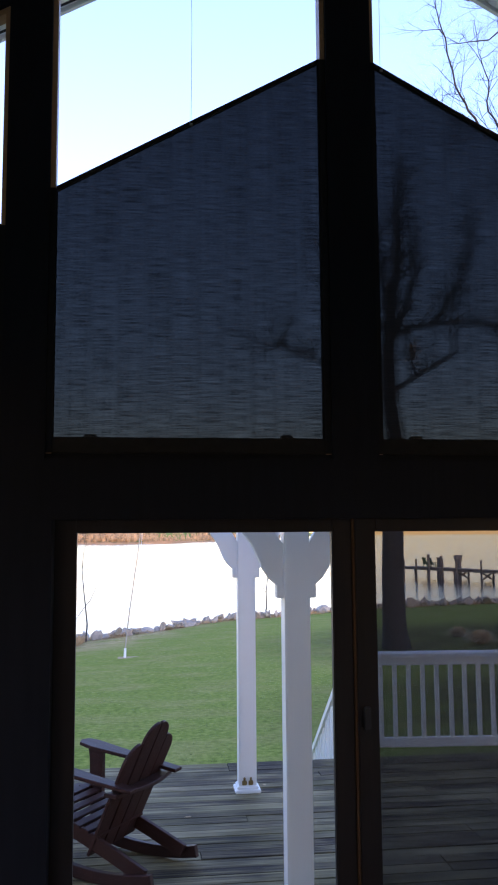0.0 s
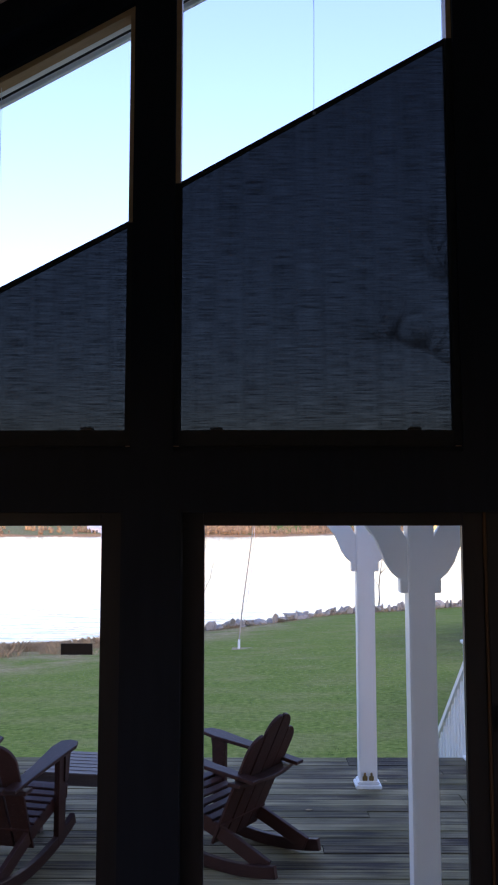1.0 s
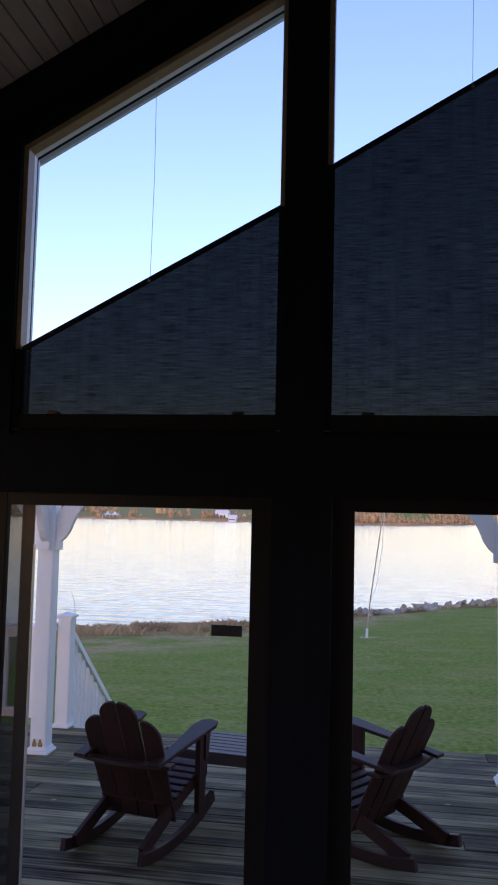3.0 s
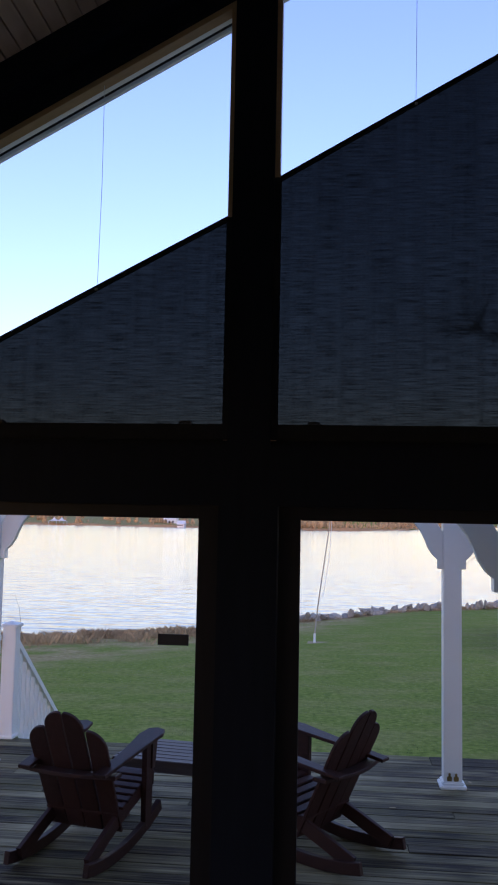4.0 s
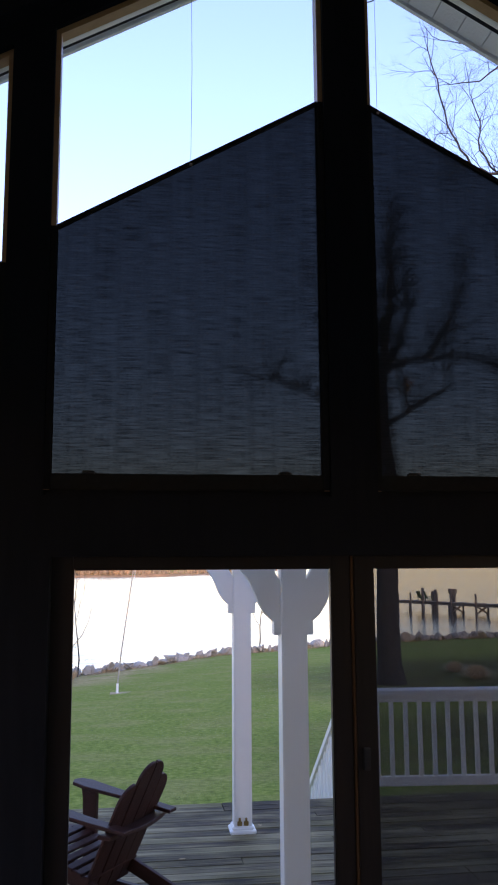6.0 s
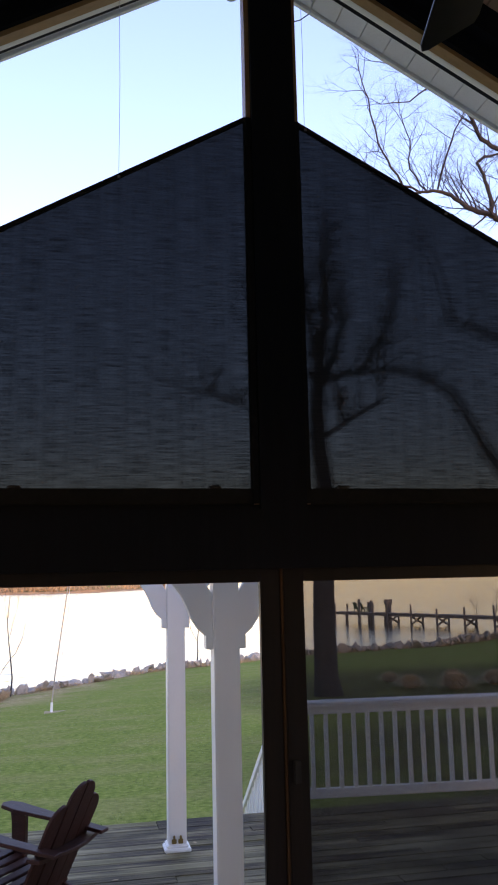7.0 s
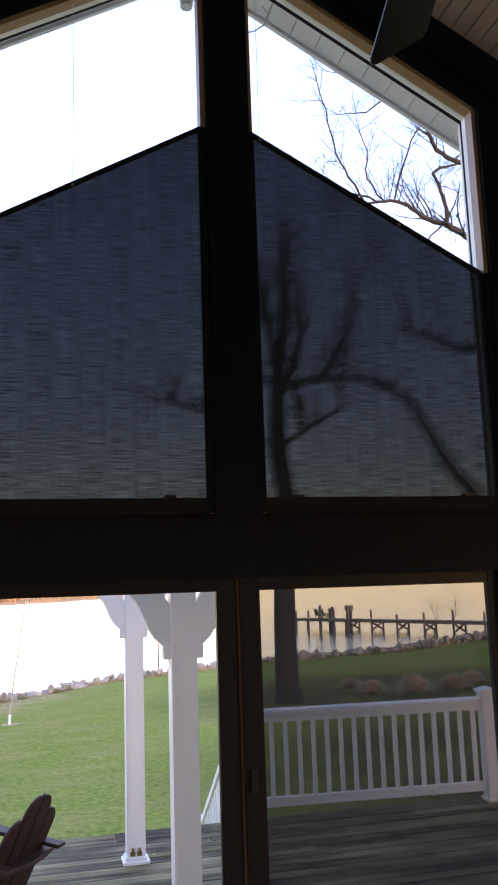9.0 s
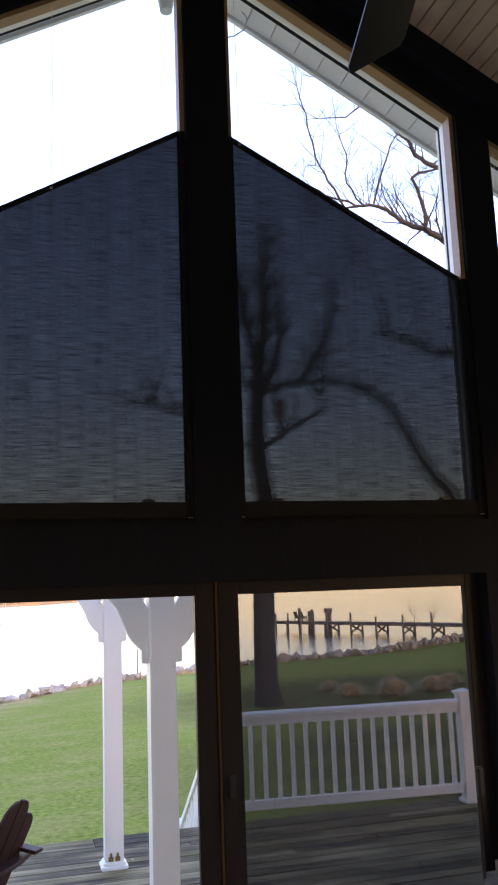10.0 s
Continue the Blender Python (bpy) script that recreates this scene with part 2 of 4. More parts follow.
# ---- mesh helpers ----
def box(bm, x0, x1, y0, y1, z0, z1, bevel=0.0, turn=None):
    geom = bmesh.ops.create_cube(bm, size=1.0)["verts"]
    m = Matrix.Translation(((x0 + x1) / 2, (y0 + y1) / 2, (z0 + z1) / 2)) @ Matrix.Diagonal((x1 - x0, y1 - y0, z1 - z0, 1))
    bmesh.ops.transform(bm, matrix=m, verts=geom)
    if bevel:
        edges = list({e for v in geom for e in v.link_edges})
        made = bmesh.ops.bevel(bm, geom=edges, offset=bevel, segments=2, affect="EDGES")
        geom = list({v for f in made["faces"] for v in f.verts} | {v for v in geom if v.is_valid})
    if turn:
        bmesh.ops.transform(bm, matrix=turn, verts=geom)
    return geom


def prism(bm, outline, axis, a, b, bevel=0.0):
    """A flat outline pushed along an axis: axis x takes (y, z), y takes (x, z), z takes (x, y)."""
    def place(p, d):
        return {"x": (d, p[0], p[1]), "y": (p[0], d, p[1]), "z": (p[0], p[1], d)}[axis]
    low, high = [bm.verts.new(place(p, a)) for p in outline], [bm.verts.new(place(p, b)) for p in outline]
    faces = [bm.faces.new(low), bm.faces.new(high)]
    for i in range(len(outline)):
        j = (i + 1) % len(outline)
        faces.append(bm.faces.new((low[i], low[j], high[j], high[i])))
    bmesh.ops.recalc_face_normals(bm, faces=faces)
    if bevel:
        bmesh.ops.bevel(bm, geom=list(faces[0].edges) + list(faces[1].edges), offset=bevel, segments=1, affect="EDGES")
    return low + high


def tube(verts, faces, points, radii, sides=6):
    """Adds a tapered tube along points to plain lists."""
    start = len(verts)
    for i, p in enumerate(points):
        d = (points[min(i + 1, len(points) - 1)] - points[max(i - 1, 0)]).normalized()
        u = d.cross(Vector((0.3, 1, 0.2))).normalized()
        w = d.cross(u)
        for k in range(sides):
            a = 2 * math.pi * k / sides
            verts.append(p + radii[i] * (math.cos(a) * u + math.sin(a) * w))
    for i in range(len(points) - 1):
        for k in range(sides):
            a, b = start + i * sides + k, start + i * sides + (k + 1) % sides
            faces.append((a, b, b + sides, a + sides))


def finish(name, me, material, parent=None, label="", smooth=False):
    me.materials.append(material)
    if smooth:
        me.polygons.foreach_set("use_smooth", [True] * len(me.polygons))
    ob = new(name, me)
    if parent:
        ob.parent = parent
    if label:
        ob["label"] = label
    return ob


def part(name, bm, material, parent=None, label="", smooth=False):
    me = bpy.data.meshes.new(name)
    bm.to_mesh(me)
    bm.free()
    return finish(name, me, material, parent, label, smooth)


def listed(name, verts, faces, material, parent=None, label="", smooth=True):
    me = bpy.data.meshes.new(name)
    me.from_pydata([tuple(v) for v in verts], [], faces)
    me.update()
    return finish(name, me, material, parent, label, smooth)


def boxed(name, material, parent, *dims, bevel=0.004, label="", turn=None):
    bm = bmesh.new()
    box(bm, *dims, bevel=bevel, turn=turn)
    return part(name, bm, material, parent, label)


def thing(name, label, category, group="", kind="", m=None):
    ob = new(name)
    ob.empty_display_size = 0.1
    if m is not None:
        ob.matrix_world = m
    return tagged(ob, label, category, group, kind)


# ---- the house: gable wall, ceiling, floor ----
RIDGE, SLOPE = 0.88, 0.56
WEST, EAST, BACK = RIDGE - 4.48, RIDGE + 4.48, -7.0
IN, OUT = -0.06, 0.12
FLOOR_Z = 0.15


def roof_z(x):
    return 5.56 - SLOPE * abs(x - RIDGE)


def ceiling_z(x):
    return roof_z(x) - 0.10


def window_top(x):
    return 5.215 - SLOPE * abs(x - RIDGE)


UPPER = [(-1.735, -0.570), (-0.395, 0.780), (0.980, 2.155), (2.330, 3.495)]
LOWER = [(-1.84, -0.60), (-0.36, 2.12), (2.36, 3.60)]
SILL = 2.47

bm = bmesh.new()
edges = [WEST] + [e for pair in LOWER for e in pair] + [EAST]
for a, b in zip(edges[0::2], edges[1::2]):
    prism(bm, [(a, -0.1), (b, -0.1), (b, 2.225), (a, 2.225)], "y", IN, OUT)
prism(bm, [(WEST, 2.225), (EAST, 2.225), (EAST, SILL), (WEST, SILL)], "y", IN, OUT)
edges = [WEST] + [e for pair in UPPER for e in pair] + [EAST]
for a, b in zip(edges[0::2], edges[1::2]):
    top = [(b, window_top(b)), (a, window_top(a))]
    if a < RIDGE < b:
        top.insert(1, (RIDGE, window_top(RIDGE)))
    prism(bm, [(a, SILL), (b, SILL)] + top, "y", IN, OUT)
for a, b in ((WEST, RIDGE), (RIDGE, EAST)):
    prism(bm, [(a, window_top(a)), (b, window_top(b)), (b, roof_z(b) + 0.02), (a, roof_z(a) + 0.02)], "y", IN, OUT)
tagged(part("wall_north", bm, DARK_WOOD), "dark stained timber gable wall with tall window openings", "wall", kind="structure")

# unseen white outer layer, added to bounce light onto the porch posts
bm = bmesh.new()
edges = [WEST] + [e for pair in LOWER for e in pair] + [EAST]
for a, b in zip(edges[0::2], edges[1::2]):
    prism(bm, [(a, -0.1), (b, -0.1), (b, 2.225), (a, 2.225)], "y", OUT + 0.003, OUT + 0.02)
prism(bm, [(WEST, 2.225), (EAST, 2.225), (EAST, SILL), (WEST, SILL)], "y", OUT + 0.003, OUT + 0.02)
edges = [WEST] + [e for pair in UPPER for e in pair] + [EAST]
for a, b in zip(edges[0::2], edges[1::2]):
    prism(bm, [(a, SILL), (b, SILL), (b, window_top(b)), (a, window_top(a))], "y", OUT + 0.003, OUT + 0.02)
tagged(part("siding", bm, VINYL), "unseen white vinyl siding added on the gable's outer face for bounce", "siding", kind="structure")

# each side wall has an opening, out of view, added to light the ceiling
for nm, x0, x1 in (("wall_west", WEST - 0.15, WEST), ("wall_east", EAST, EAST + 0.15)):
    bm = bmesh.new()
    box(bm, x0, x1, BACK, -6.4, -1.2, roof_z(WEST) + 0.02)
    box(bm, x0, x1, -1.3, OUT, -1.2, roof_z(WEST) + 0.02)
    box(bm, x0, x1, -6.4, -1.3, -1.2, 0.25)
    box(bm, x0, x1, -6.4, -1.3, 2.80, roof_z(WEST) + 0.02)
    tagged(part(nm, bm, PLASTER), "pale side wall of the room with an added light opening", "wall", kind="structure")
bm = bmesh.new()
prism(bm, [(WEST, -1.2), (EAST, -1.2), (EAST, roof_z(EAST)), (RIDGE, roof_z(RIDGE)), (WEST, roof_z(WEST))], "y", BACK - 0.15, BACK)
tagged(part("wall_south", bm, PLASTER), "plain pale gable wall at the back of the room", "wall", kind="structure")
bm = bmesh.new()
box(bm, WEST, EAST, BACK, IN, FLOOR_Z - 0.15, FLOOR_Z)
tagged(part("floor", bm, FLOOR), "brown wooden room floor", "floor", kind="structure")
bm = bmesh.new()
box(bm, WEST, EAST, IN, 0.17, FLOOR_Z - 0.6, FLOOR_Z - 0.003)
tagged(part("door_sill", bm, DARK_WOOD), "dark wooden threshold under the glass doors", "threshold", kind="structure")

# sloped board ceiling: narrow boards run the length of the room, with open grooves
bm = bmesh.new()
PITCH = 0.0655
for s in (-1, 1):
    for k in range(68):
        a, b = RIDGE + s * (PITCH * k + 0.0035), RIDGE + s * (PITCH * (k + 1) - 0.0035)
        prism(bm, [(a, ceiling_z(a)), (b, ceiling_z(b)), (b, ceiling_z(b) + 0.05), (a, ceiling_z(a) + 0.05)], "y", BACK, IN)
    far = RIDGE + s * 4.48
    prism(bm, [(far, ceiling_z(far) + 0.014), (RIDGE, ceiling_z(RIDGE) + 0.014), (RIDGE, ceiling_z(RIDGE) + 0.06), (far, ceiling_z(far) + 0.06)], "y", BACK, IN + 0.001)
tagged(part("ceiling", bm, CEILING), "sloping tongue and groove pine board ceiling", "ceiling", kind="structure")

# gable rafters against the wall
for s in (-1, 1):
    bm = bmesh.new()
    far = RIDGE + s * 4.48
    prism(bm, [(far, ceiling_z(far) - 0.15), (RIDGE, ceiling_z(RIDGE) - 0.15), (RIDGE, ceiling_z(RIDGE) - 0.003), (far, ceiling_z(far) - 0.003)], "y", IN - 0.09, IN - 0.003)
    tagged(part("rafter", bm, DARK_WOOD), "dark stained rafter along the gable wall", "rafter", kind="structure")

# roof slab and soffit panels outside
roof = thing("roof", "grey shingled gable roof with white soffit", "roof", kind="structure")
SHINGLE = mat("roof shingles", (0.06, 0.06, 0.065), (0.12, 0.12, 0.125), 0.9, (12, 12, 12), 0.5)
for s in (-1, 1):
    far = RIDGE + s * 5.0
    bm = bmesh.new()
    prism(bm, [(far, roof_z(far) + 0.07), (RIDGE, roof_z(RIDGE) + 0.07), (RIDGE, roof_z(RIDGE) + 0.25), (far, roof_z(far) + 0.25)], "y", BACK - 0.3, 0.62)
    part("roof_slope", bm, SHINGLE, roof)
    bm = bmesh.new()
    prism(bm, [(far, roof_z(far) - 0.02), (RIDGE, roof_z(RIDGE) - 0.02), (RIDGE, roof_z(RIDGE) + 0.22), (far, roof_z(far) + 0.22)], "y", 0.625, 0.65)
    part("rake_board", bm, VINYL, roof, "white rake board")
    for i in range(36):
        u0, u1 = i * 0.137, (i + 1) * 0.137 - 0.006
        a, b = RIDGE + s * u0, RIDGE + s * u1
        bm = bmesh.new()
        prism(bm, [(a, roof_z(a)), (b, roof_z(b)), (b, roof_z(b) + 0.03), (a, roof_z(a) + 0.03)], "y", OUT + 0.003, 0.62)
        part("soffit_panel", bm, SOFFIT, roof)


# ---- upper windows: pine reveals, white sashes, glass, shades ----
SHADE_TOP = [(2.845, 3.440), (3.610, 4.250), (4.250, 3.640), (3.440, 2.845)]
for i, ((a, b), (za, zb)) in enumerate(zip(UPPER, SHADE_TOP)):
    win = thing("window_%d" % (i + 1), "tall sloped gable window with pine casing and white sash", "window", kind="structure")
    zt = window_top
    t = 0.022
    bm = bmesh.new()
    prism(bm, [(a, SILL), (b, SILL), (b, SILL + t), (a, SILL + t)], "y", -0.032, 0.030)
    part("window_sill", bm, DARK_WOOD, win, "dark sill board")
    for x0, x1 in ((a, a + t), (b - t, b)):
        bm = bmesh.new()
        prism(bm, [(x0, SILL + t), (x1, SILL + t), (x1, zt(x1)), (x0, zt(x0))], "y", -0.032, 0.030)
        part("jamb", bm, CASING, win, "pale pine jamb")
    bm = bmesh.new()
    prism(bm, [(a + t, zt(a + t) - t * 1.2), (b - t, zt(b - t) - t * 1.2), (b - t, zt(b - t)), (a + t, zt(a + t))], "y", -0.032, 0.030)
    part("head_casing", bm, CASING, win, "pale pine head casing")
    f = 0.013
    for x0, x1 in ((a, a + f), (b - f, b)):
        bm = bmesh.new()
        prism(bm, [(x0, SILL), (x1, SILL), (x1, zt(x1)), (x0, zt(x0))], "y", 0.032, 0.080)
        part("sash", bm, VINYL, win, "white sash")
    bm = bmesh.new()
    prism(bm, [(a + f, zt(a + f) - f * 1.1), (b - f, zt(b - f) - f * 1.1), (b - f, zt(b - f)), (a + f, zt(a + f))], "y", 0.032, 0.080)
    part("sash", bm, VINYL, win, "white sash")
    bm = bmesh.new()
    prism(bm, [(a + f, SILL), (b - f, SILL), (b - f, SILL + f), (a + f, SILL + f)], "y", 0.032, 0.080)
    part("sash", bm, VINYL, win, "white sash")
    bm = bmesh.new()
    bm.faces.new([bm.verts.new(p) for p in ((a + f, 0.055, SILL + f), (b - f, 0.055, SILL + f), (b - f, 0.055, zt(b - f) - f), (a + f, 0.055, zt(a + f) - f))])
    pane = part("pane", bm, GLASS, win)
    pane.visible_shadow = False

    sh = thing("window_shade", "dark woven solar shade drawn partly up a sloped window", "window shade", "gable window shades")
    c, d = a + 0.0225, b - 0.0225
    n = 24
    bm = bmesh.new()
    grid = [[bm.verts.new((c + (d - c) * k / n, 0.003 * math.sin(9 * k / n + i), z)) for k in range(n + 1) for z in [2.545 if r == 0 else za + (zb - za) * k / n]] for r in (0, 1)]
    for k in range(n):
        bm.faces.new((grid[0][k], grid[0][k + 1], grid[1][k + 1], grid[1][k]))
    part("fabric", bm, SHADE, sh, "dark woven see-through fabric")
    bm = bmesh.new()
    prism(bm, [(c, za - 0.008), (d, zb - 0.008), (d, zb + 0.012), (c, za + 0.012)], "y", -0.012, 0.010)
    part("top_rail", bm, METAL, sh, "thin dark sloped top rail")
    bm = bmesh.new()
    box(bm, a + 0.002, b - 0.002, -0.030, 0.029, 2.4935, 2.560, 0.004)
    part("roller_box", bm, BLACK, sh, "dark roller box on the sill")
    # black strips cover both jambs from the sill to the cloth's top edge
    for e, ze, zo in ((0, za, 1), (1, zb, -1)):
        x0, x1 = (a - 0.004, a + 0.026) if e == 0 else (b - 0.026, b + 0.004)
        bm = bmesh.new()
        box(bm, x0, x1, -0.038, 0.022, SILL + 0.025, ze - 0.004, 0.003)
        part("side_strip", bm, BLACK, sh, "dark strip over the jamb beside the cloth")
    for q in (0.14, 0.86):
        bm = bmesh.new()
        box(bm, c + (d - c) * q - 0.03, c + (d - c) * q + 0.02, -0.025, 0.02, 2.560, 2.573, 0.003)
        part("roller_bracket", bm, METAL, sh)
    for q in ((0.5,) if i in (0, 1) else (0.035, 0.63)):
        x = c + (d - c) * q
        zr = za + (zb - za) * q
        v, fc = [], []
        if q != 0.63:
            tube(v, fc, [Vector((x, 0.0, zr)), Vector((x + 0.004, 0.002, (zr + zt(x)) / 2)), Vector((x, 0.0, zt(x) - 0.02))], [0.0011] * 3, 5)
            listed("lift_cord", v, fc, CORD, sh, "thin pale lift cord")
        bm = bmesh.new()
        box(bm, x - 0.006, x + 0.006, -0.018, -0.011, zr - 0.012, zr - 0.002)
        part("cord_clip", bm, ALU, sh, "small bright cord clip")


# ---- glass doors ----
def door_panel(parent, g0, g1, left, right, y, pane_material=GLASS):
    """One glazed leaf: two stiles, two rails and a pane. g0, g1: the glass's sides; left, right: the leaf's sides."""
    for x0, x1 in ((left, g0), (g1, right)):
        boxed("stile", DOOR_WOOD, parent, x0, x1, y - 0.02, y + 0.02, FLOOR_Z, 2.235, bevel=0.004)
    boxed("top_rail", DOOR_WOOD, parent, g0, g1, y - 0.019, y + 0.019, 2.170, 2.235, bevel=0.003)
    boxed("bottom_rail", DOOR_WOOD, parent, g0, g1, y - 0.019, y + 0.019, FLOOR_Z, FLOOR_Z + 0.12, bevel=0.003)
    bm = bmesh.new()
    bm.faces.new([bm.verts.new(p) for p in ((g0, y, FLOOR_Z + 0.12), (g1, y, FLOOR_Z + 0.12), (g1, y, 2.17), (g0, y, 2.17))])
    pane = part("pane", bm, pane_material, parent)
    pane.visible_shadow = False


def screen(parent, x0, x1, s, y):
    """A sliding insect screen: frame of width s and its mesh."""
    for a, b in ((x0, x0 + s), (x1 - s, x1)):
        boxed("screen_stile", METAL, parent, a, b, y - 0.008, y + 0.008, FLOOR_Z, 2.23, bevel=0.002)
    bm = bmesh.new()
    bm.faces.new([bm.verts.new(p) for p in ((x0 + s, y, FLOOR_Z), (x1 - s, y, FLOOR_Z), (x1 - s, y, 2.23), (x0 + s, y, 2.23))])
    mesh = part("screen_mesh", bm, SCREEN, parent, "fine dark insect mesh")
    mesh.visible_shadow = False


door_1 = thing("door_1", "dark brown framed glass door with a half drawn insect screen", "glass door", kind="structure")
door_panel(door_1, -1.757, -0.691, -1.838, -0.602, 0.03)
screen(door_1, -1.837, -1.660, 0.055, 0.082)
boxed("screen_edge", ALU, door_1, -1.659, -1.654, 0.073, 0.091, FLOOR_Z, 2.0, bevel=0, label="bright metal screen edge")
boxed("sticker", STICKER, door_1, -0.850, -0.722, 0.0235, 0.0275, 1.650, 1.695, bevel=0, label="dark rectangular sticker on the glass")
door_2 = thing("door_2", "dark brown sliding glass door, one leaf behind an insect screen", "sliding door", kind="structure")
door_panel(door_2, -0.269, 0.784, -0.358, 0.868, 0.03)
door_panel(door_2, 0.973, 2.046, 0.880, 2.118, 0.034)
screen(door_2, 0.905, 2.117, 0.035, 0.085)
boxed("stile_edge", LIT_EDGE, door_2, 0.8685, 0.8795, 0.002, 0.02, FLOOR_Z, 2.23, bevel=0.002, label="orange brown strip painted as the stile's lit edge")
boxed("latch", METAL, door_2, 0.905, 0.935, -0.004, 0.012, 1.36, 1.45, bevel=0.004, label="small dark latch plate")
boxed("handle", METAL, door_2, 2.022, 2.052, -0.02, 0.013, 1.26, 1.385, bevel=0.006, label="black door handle")
door_3 = thing("door_3", "dark brown framed glass door", "glass door", kind="structure")
door_panel(door_3, 2.452, 3.52, 2.362, 3.598, 0.03)


# ---- deck ----
DECK_EDGE = 4.80
deck = thing("deck", "weathered grey wooden deck", "deck", kind="structure")
bm = bmesh.new()
box(bm, -6.4, 6.8, 0.2, DECK_EDGE - 0.03, -0.30, -0.045)
part("joist_frame", bm, DARK_WOOD, deck, "dark joists under the boards")
rng = random.Random(4)
board_meshes = {}


def deck_board(x0, x1, y, w):
    key = round(x1 - x0, 1)
    if key not in board_meshes:
        b = bmesh.new()
        box(b, 0, x1 - x0, 0, w, -0.032, 0.0, 0.003)
        me = bpy.data.meshes.new("board")
        b.to_mesh(me)
        b.free()
        me.materials.append(DECK)
        board_meshes[key] = me
    ob = new("board", board_meshes[key])
    ob.parent = deck
    ob.location = (x0, y, rng.uniform(-0.003, 0.002))
    ob.rotation_euler = (rng.uniform(-0.006, 0.006), 0, rng.uniform(-0.0006, 0.0006))


y = 0.19
while y < DECK_EDGE - 0.05:
    cuts = [-6.4, round(rng.uniform(-4, -1) / 0.4) * 0.4, round(rng.uniform(0.4, 3.6) / 0.4) * 0.4, 6.8]
    for a, b in zip(cuts, cuts[1:]):
        deck_board(a, b - 0.004, y, 0.134)
    y += 0.1405

# wide steps down to the lawn
stairs = thing("deck_steps", "wide weathered wooden steps from deck to lawn", "steps", kind="structure")
for i in range(4):
    z1 = -0.19 * (i + 1)
    bm = bmesh.new()
    box(bm, -3.12, 1.86, DECK_EDGE + 0.012 + 0.29 * i, DECK_EDGE + 0.30 + 0.29 * i, z1 - 0.04, z1, 0.004)
    part("tread", bm, DECK, stairs)
    bm = bmesh.new()
    box(bm, -3.12, 1.86, DECK_EDGE - 0.01 + 0.29 * i, DECK_EDGE + 0.01 + 0.29 * i, z1 - 0.005, z1 + 0.145)
    part("riser", bm, DECK, stairs)


# ---- white railings, posts with knee braces ----
def newel(parent, x, y, z0, z1, w=0.135):
    boxed("newel_post", VINYL, parent, x - w / 2, x + w / 2, y - w / 2, y + w / 2, z0, z1 - 0.05, bevel=0.006)
    bm = bmesh.new()
    k = w / 2 + 0.022
    box(bm, x - k, x + k, y - k, y + k, z1 - 0.05, z1 - 0.02, 0.006)
    v = [bm.verts.new((x + sx * (w / 2 + 0.005), y + sy * (w / 2 + 0.005), z1 - 0.02)) for sx, sy in ((-1, -1), (1, -1), (1, 1), (-1, 1))]
    t = bm.verts.new((x, y, z1 + 0.01))
    for j in range(4):
        bm.faces.new((v[j], v[(j + 1) % 4], t))
    part("post_cap", bm, VINYL, parent)
    boxed("base_trim", VINYL, parent, x - k, x + k, y - k, y + k, z0, z0 + 0.03, bevel=0.006)


def level_rail(x0, x1, y, end, skew=0.0):
    r = thing("railing", "white vinyl deck railing with square balusters", "railing", "deck railings")
    bm = bmesh.new()
    prism(bm, [(y - 0.045, 0.945), (y + 0.045, 0.945), (y + 0.045, 0.985), (y + 0.025, 1.005), (y - 0.025, 1.005), (y - 0.045, 0.985)], "x", x0, x1)
    part("top_rail", bm, VINYL, r)
    boxed("rail_fillet", VINYL, r, x0, x1, y - 0.022, y + 0.022, 0.875, 0.944, bevel=0.003)
    boxed("bottom_rail", VINYL, r, x0, x1, y - 0.024, y + 0.024, 0.095, 0.185, bevel=0.004)
    x = x1 - 0.086
    while x > x0 + 0.03:
        boxed("baluster", VINYL, r, x - 0.019, x + 0.019, y - 0.019, y + 0.019, 0.185, 0.875, bevel=0)
        x -= 0.139
    newel(r, end, y, 0.0, 1.10)
    r.matrix_world = pose(end, y, 0, 0, 0, skew) @ pose(-end, -y, 0)


level_rail(2.11, 4.48, 4.62, 4.55, -4.6)
level_rail(-6.3, -3.36, 4.72, -6.35)


def stair_rail(x, y0):
    r = thing("stair_railing", "white vinyl stair railing sloping down to the lawn", "railing", "stair railings")
    newel(r, x, y0, 0.0, 1.12)
    newel(r, x, y0 + 2.05, -1.05, -0.40)
    k = 0.74
    ya, yb = y0 + 0.07, y0 + 1.99

    def line(y, z):
        return z - k * (y - ya)
    for nm, zlo, zhi, w in (("top_rail", 0.90, 0.97, 0.04), ("bottom_rail", 0.07, 0.15, 0.024)):
        bm = bmesh.new()
        prism(bm, [(ya, zlo), (yb, line(yb, zlo)), (yb, line(yb, zhi)), (ya, zhi)], "x", x - w, x + w)
        part(nm, bm, VINYL, r)
    n = 14
    for j in range(n):
        y = ya + (j + 0.5) * (yb - ya) / n
        bm = bmesh.new()
        prism(bm, [(y - 0.019, line(y - 0.019, 0.15)), (y + 0.019, line(y + 0.019, 0.15)), (y + 0.019, line(y + 0.019, 0.90)), (y - 0.019, line(y - 0.019, 0.90))], "x", x - 0.019, x + 0.019)
        part("baluster", bm, VINYL, r)


stair_rail(-3.285, 4.83)
stair_rail(1.985, 4.70)


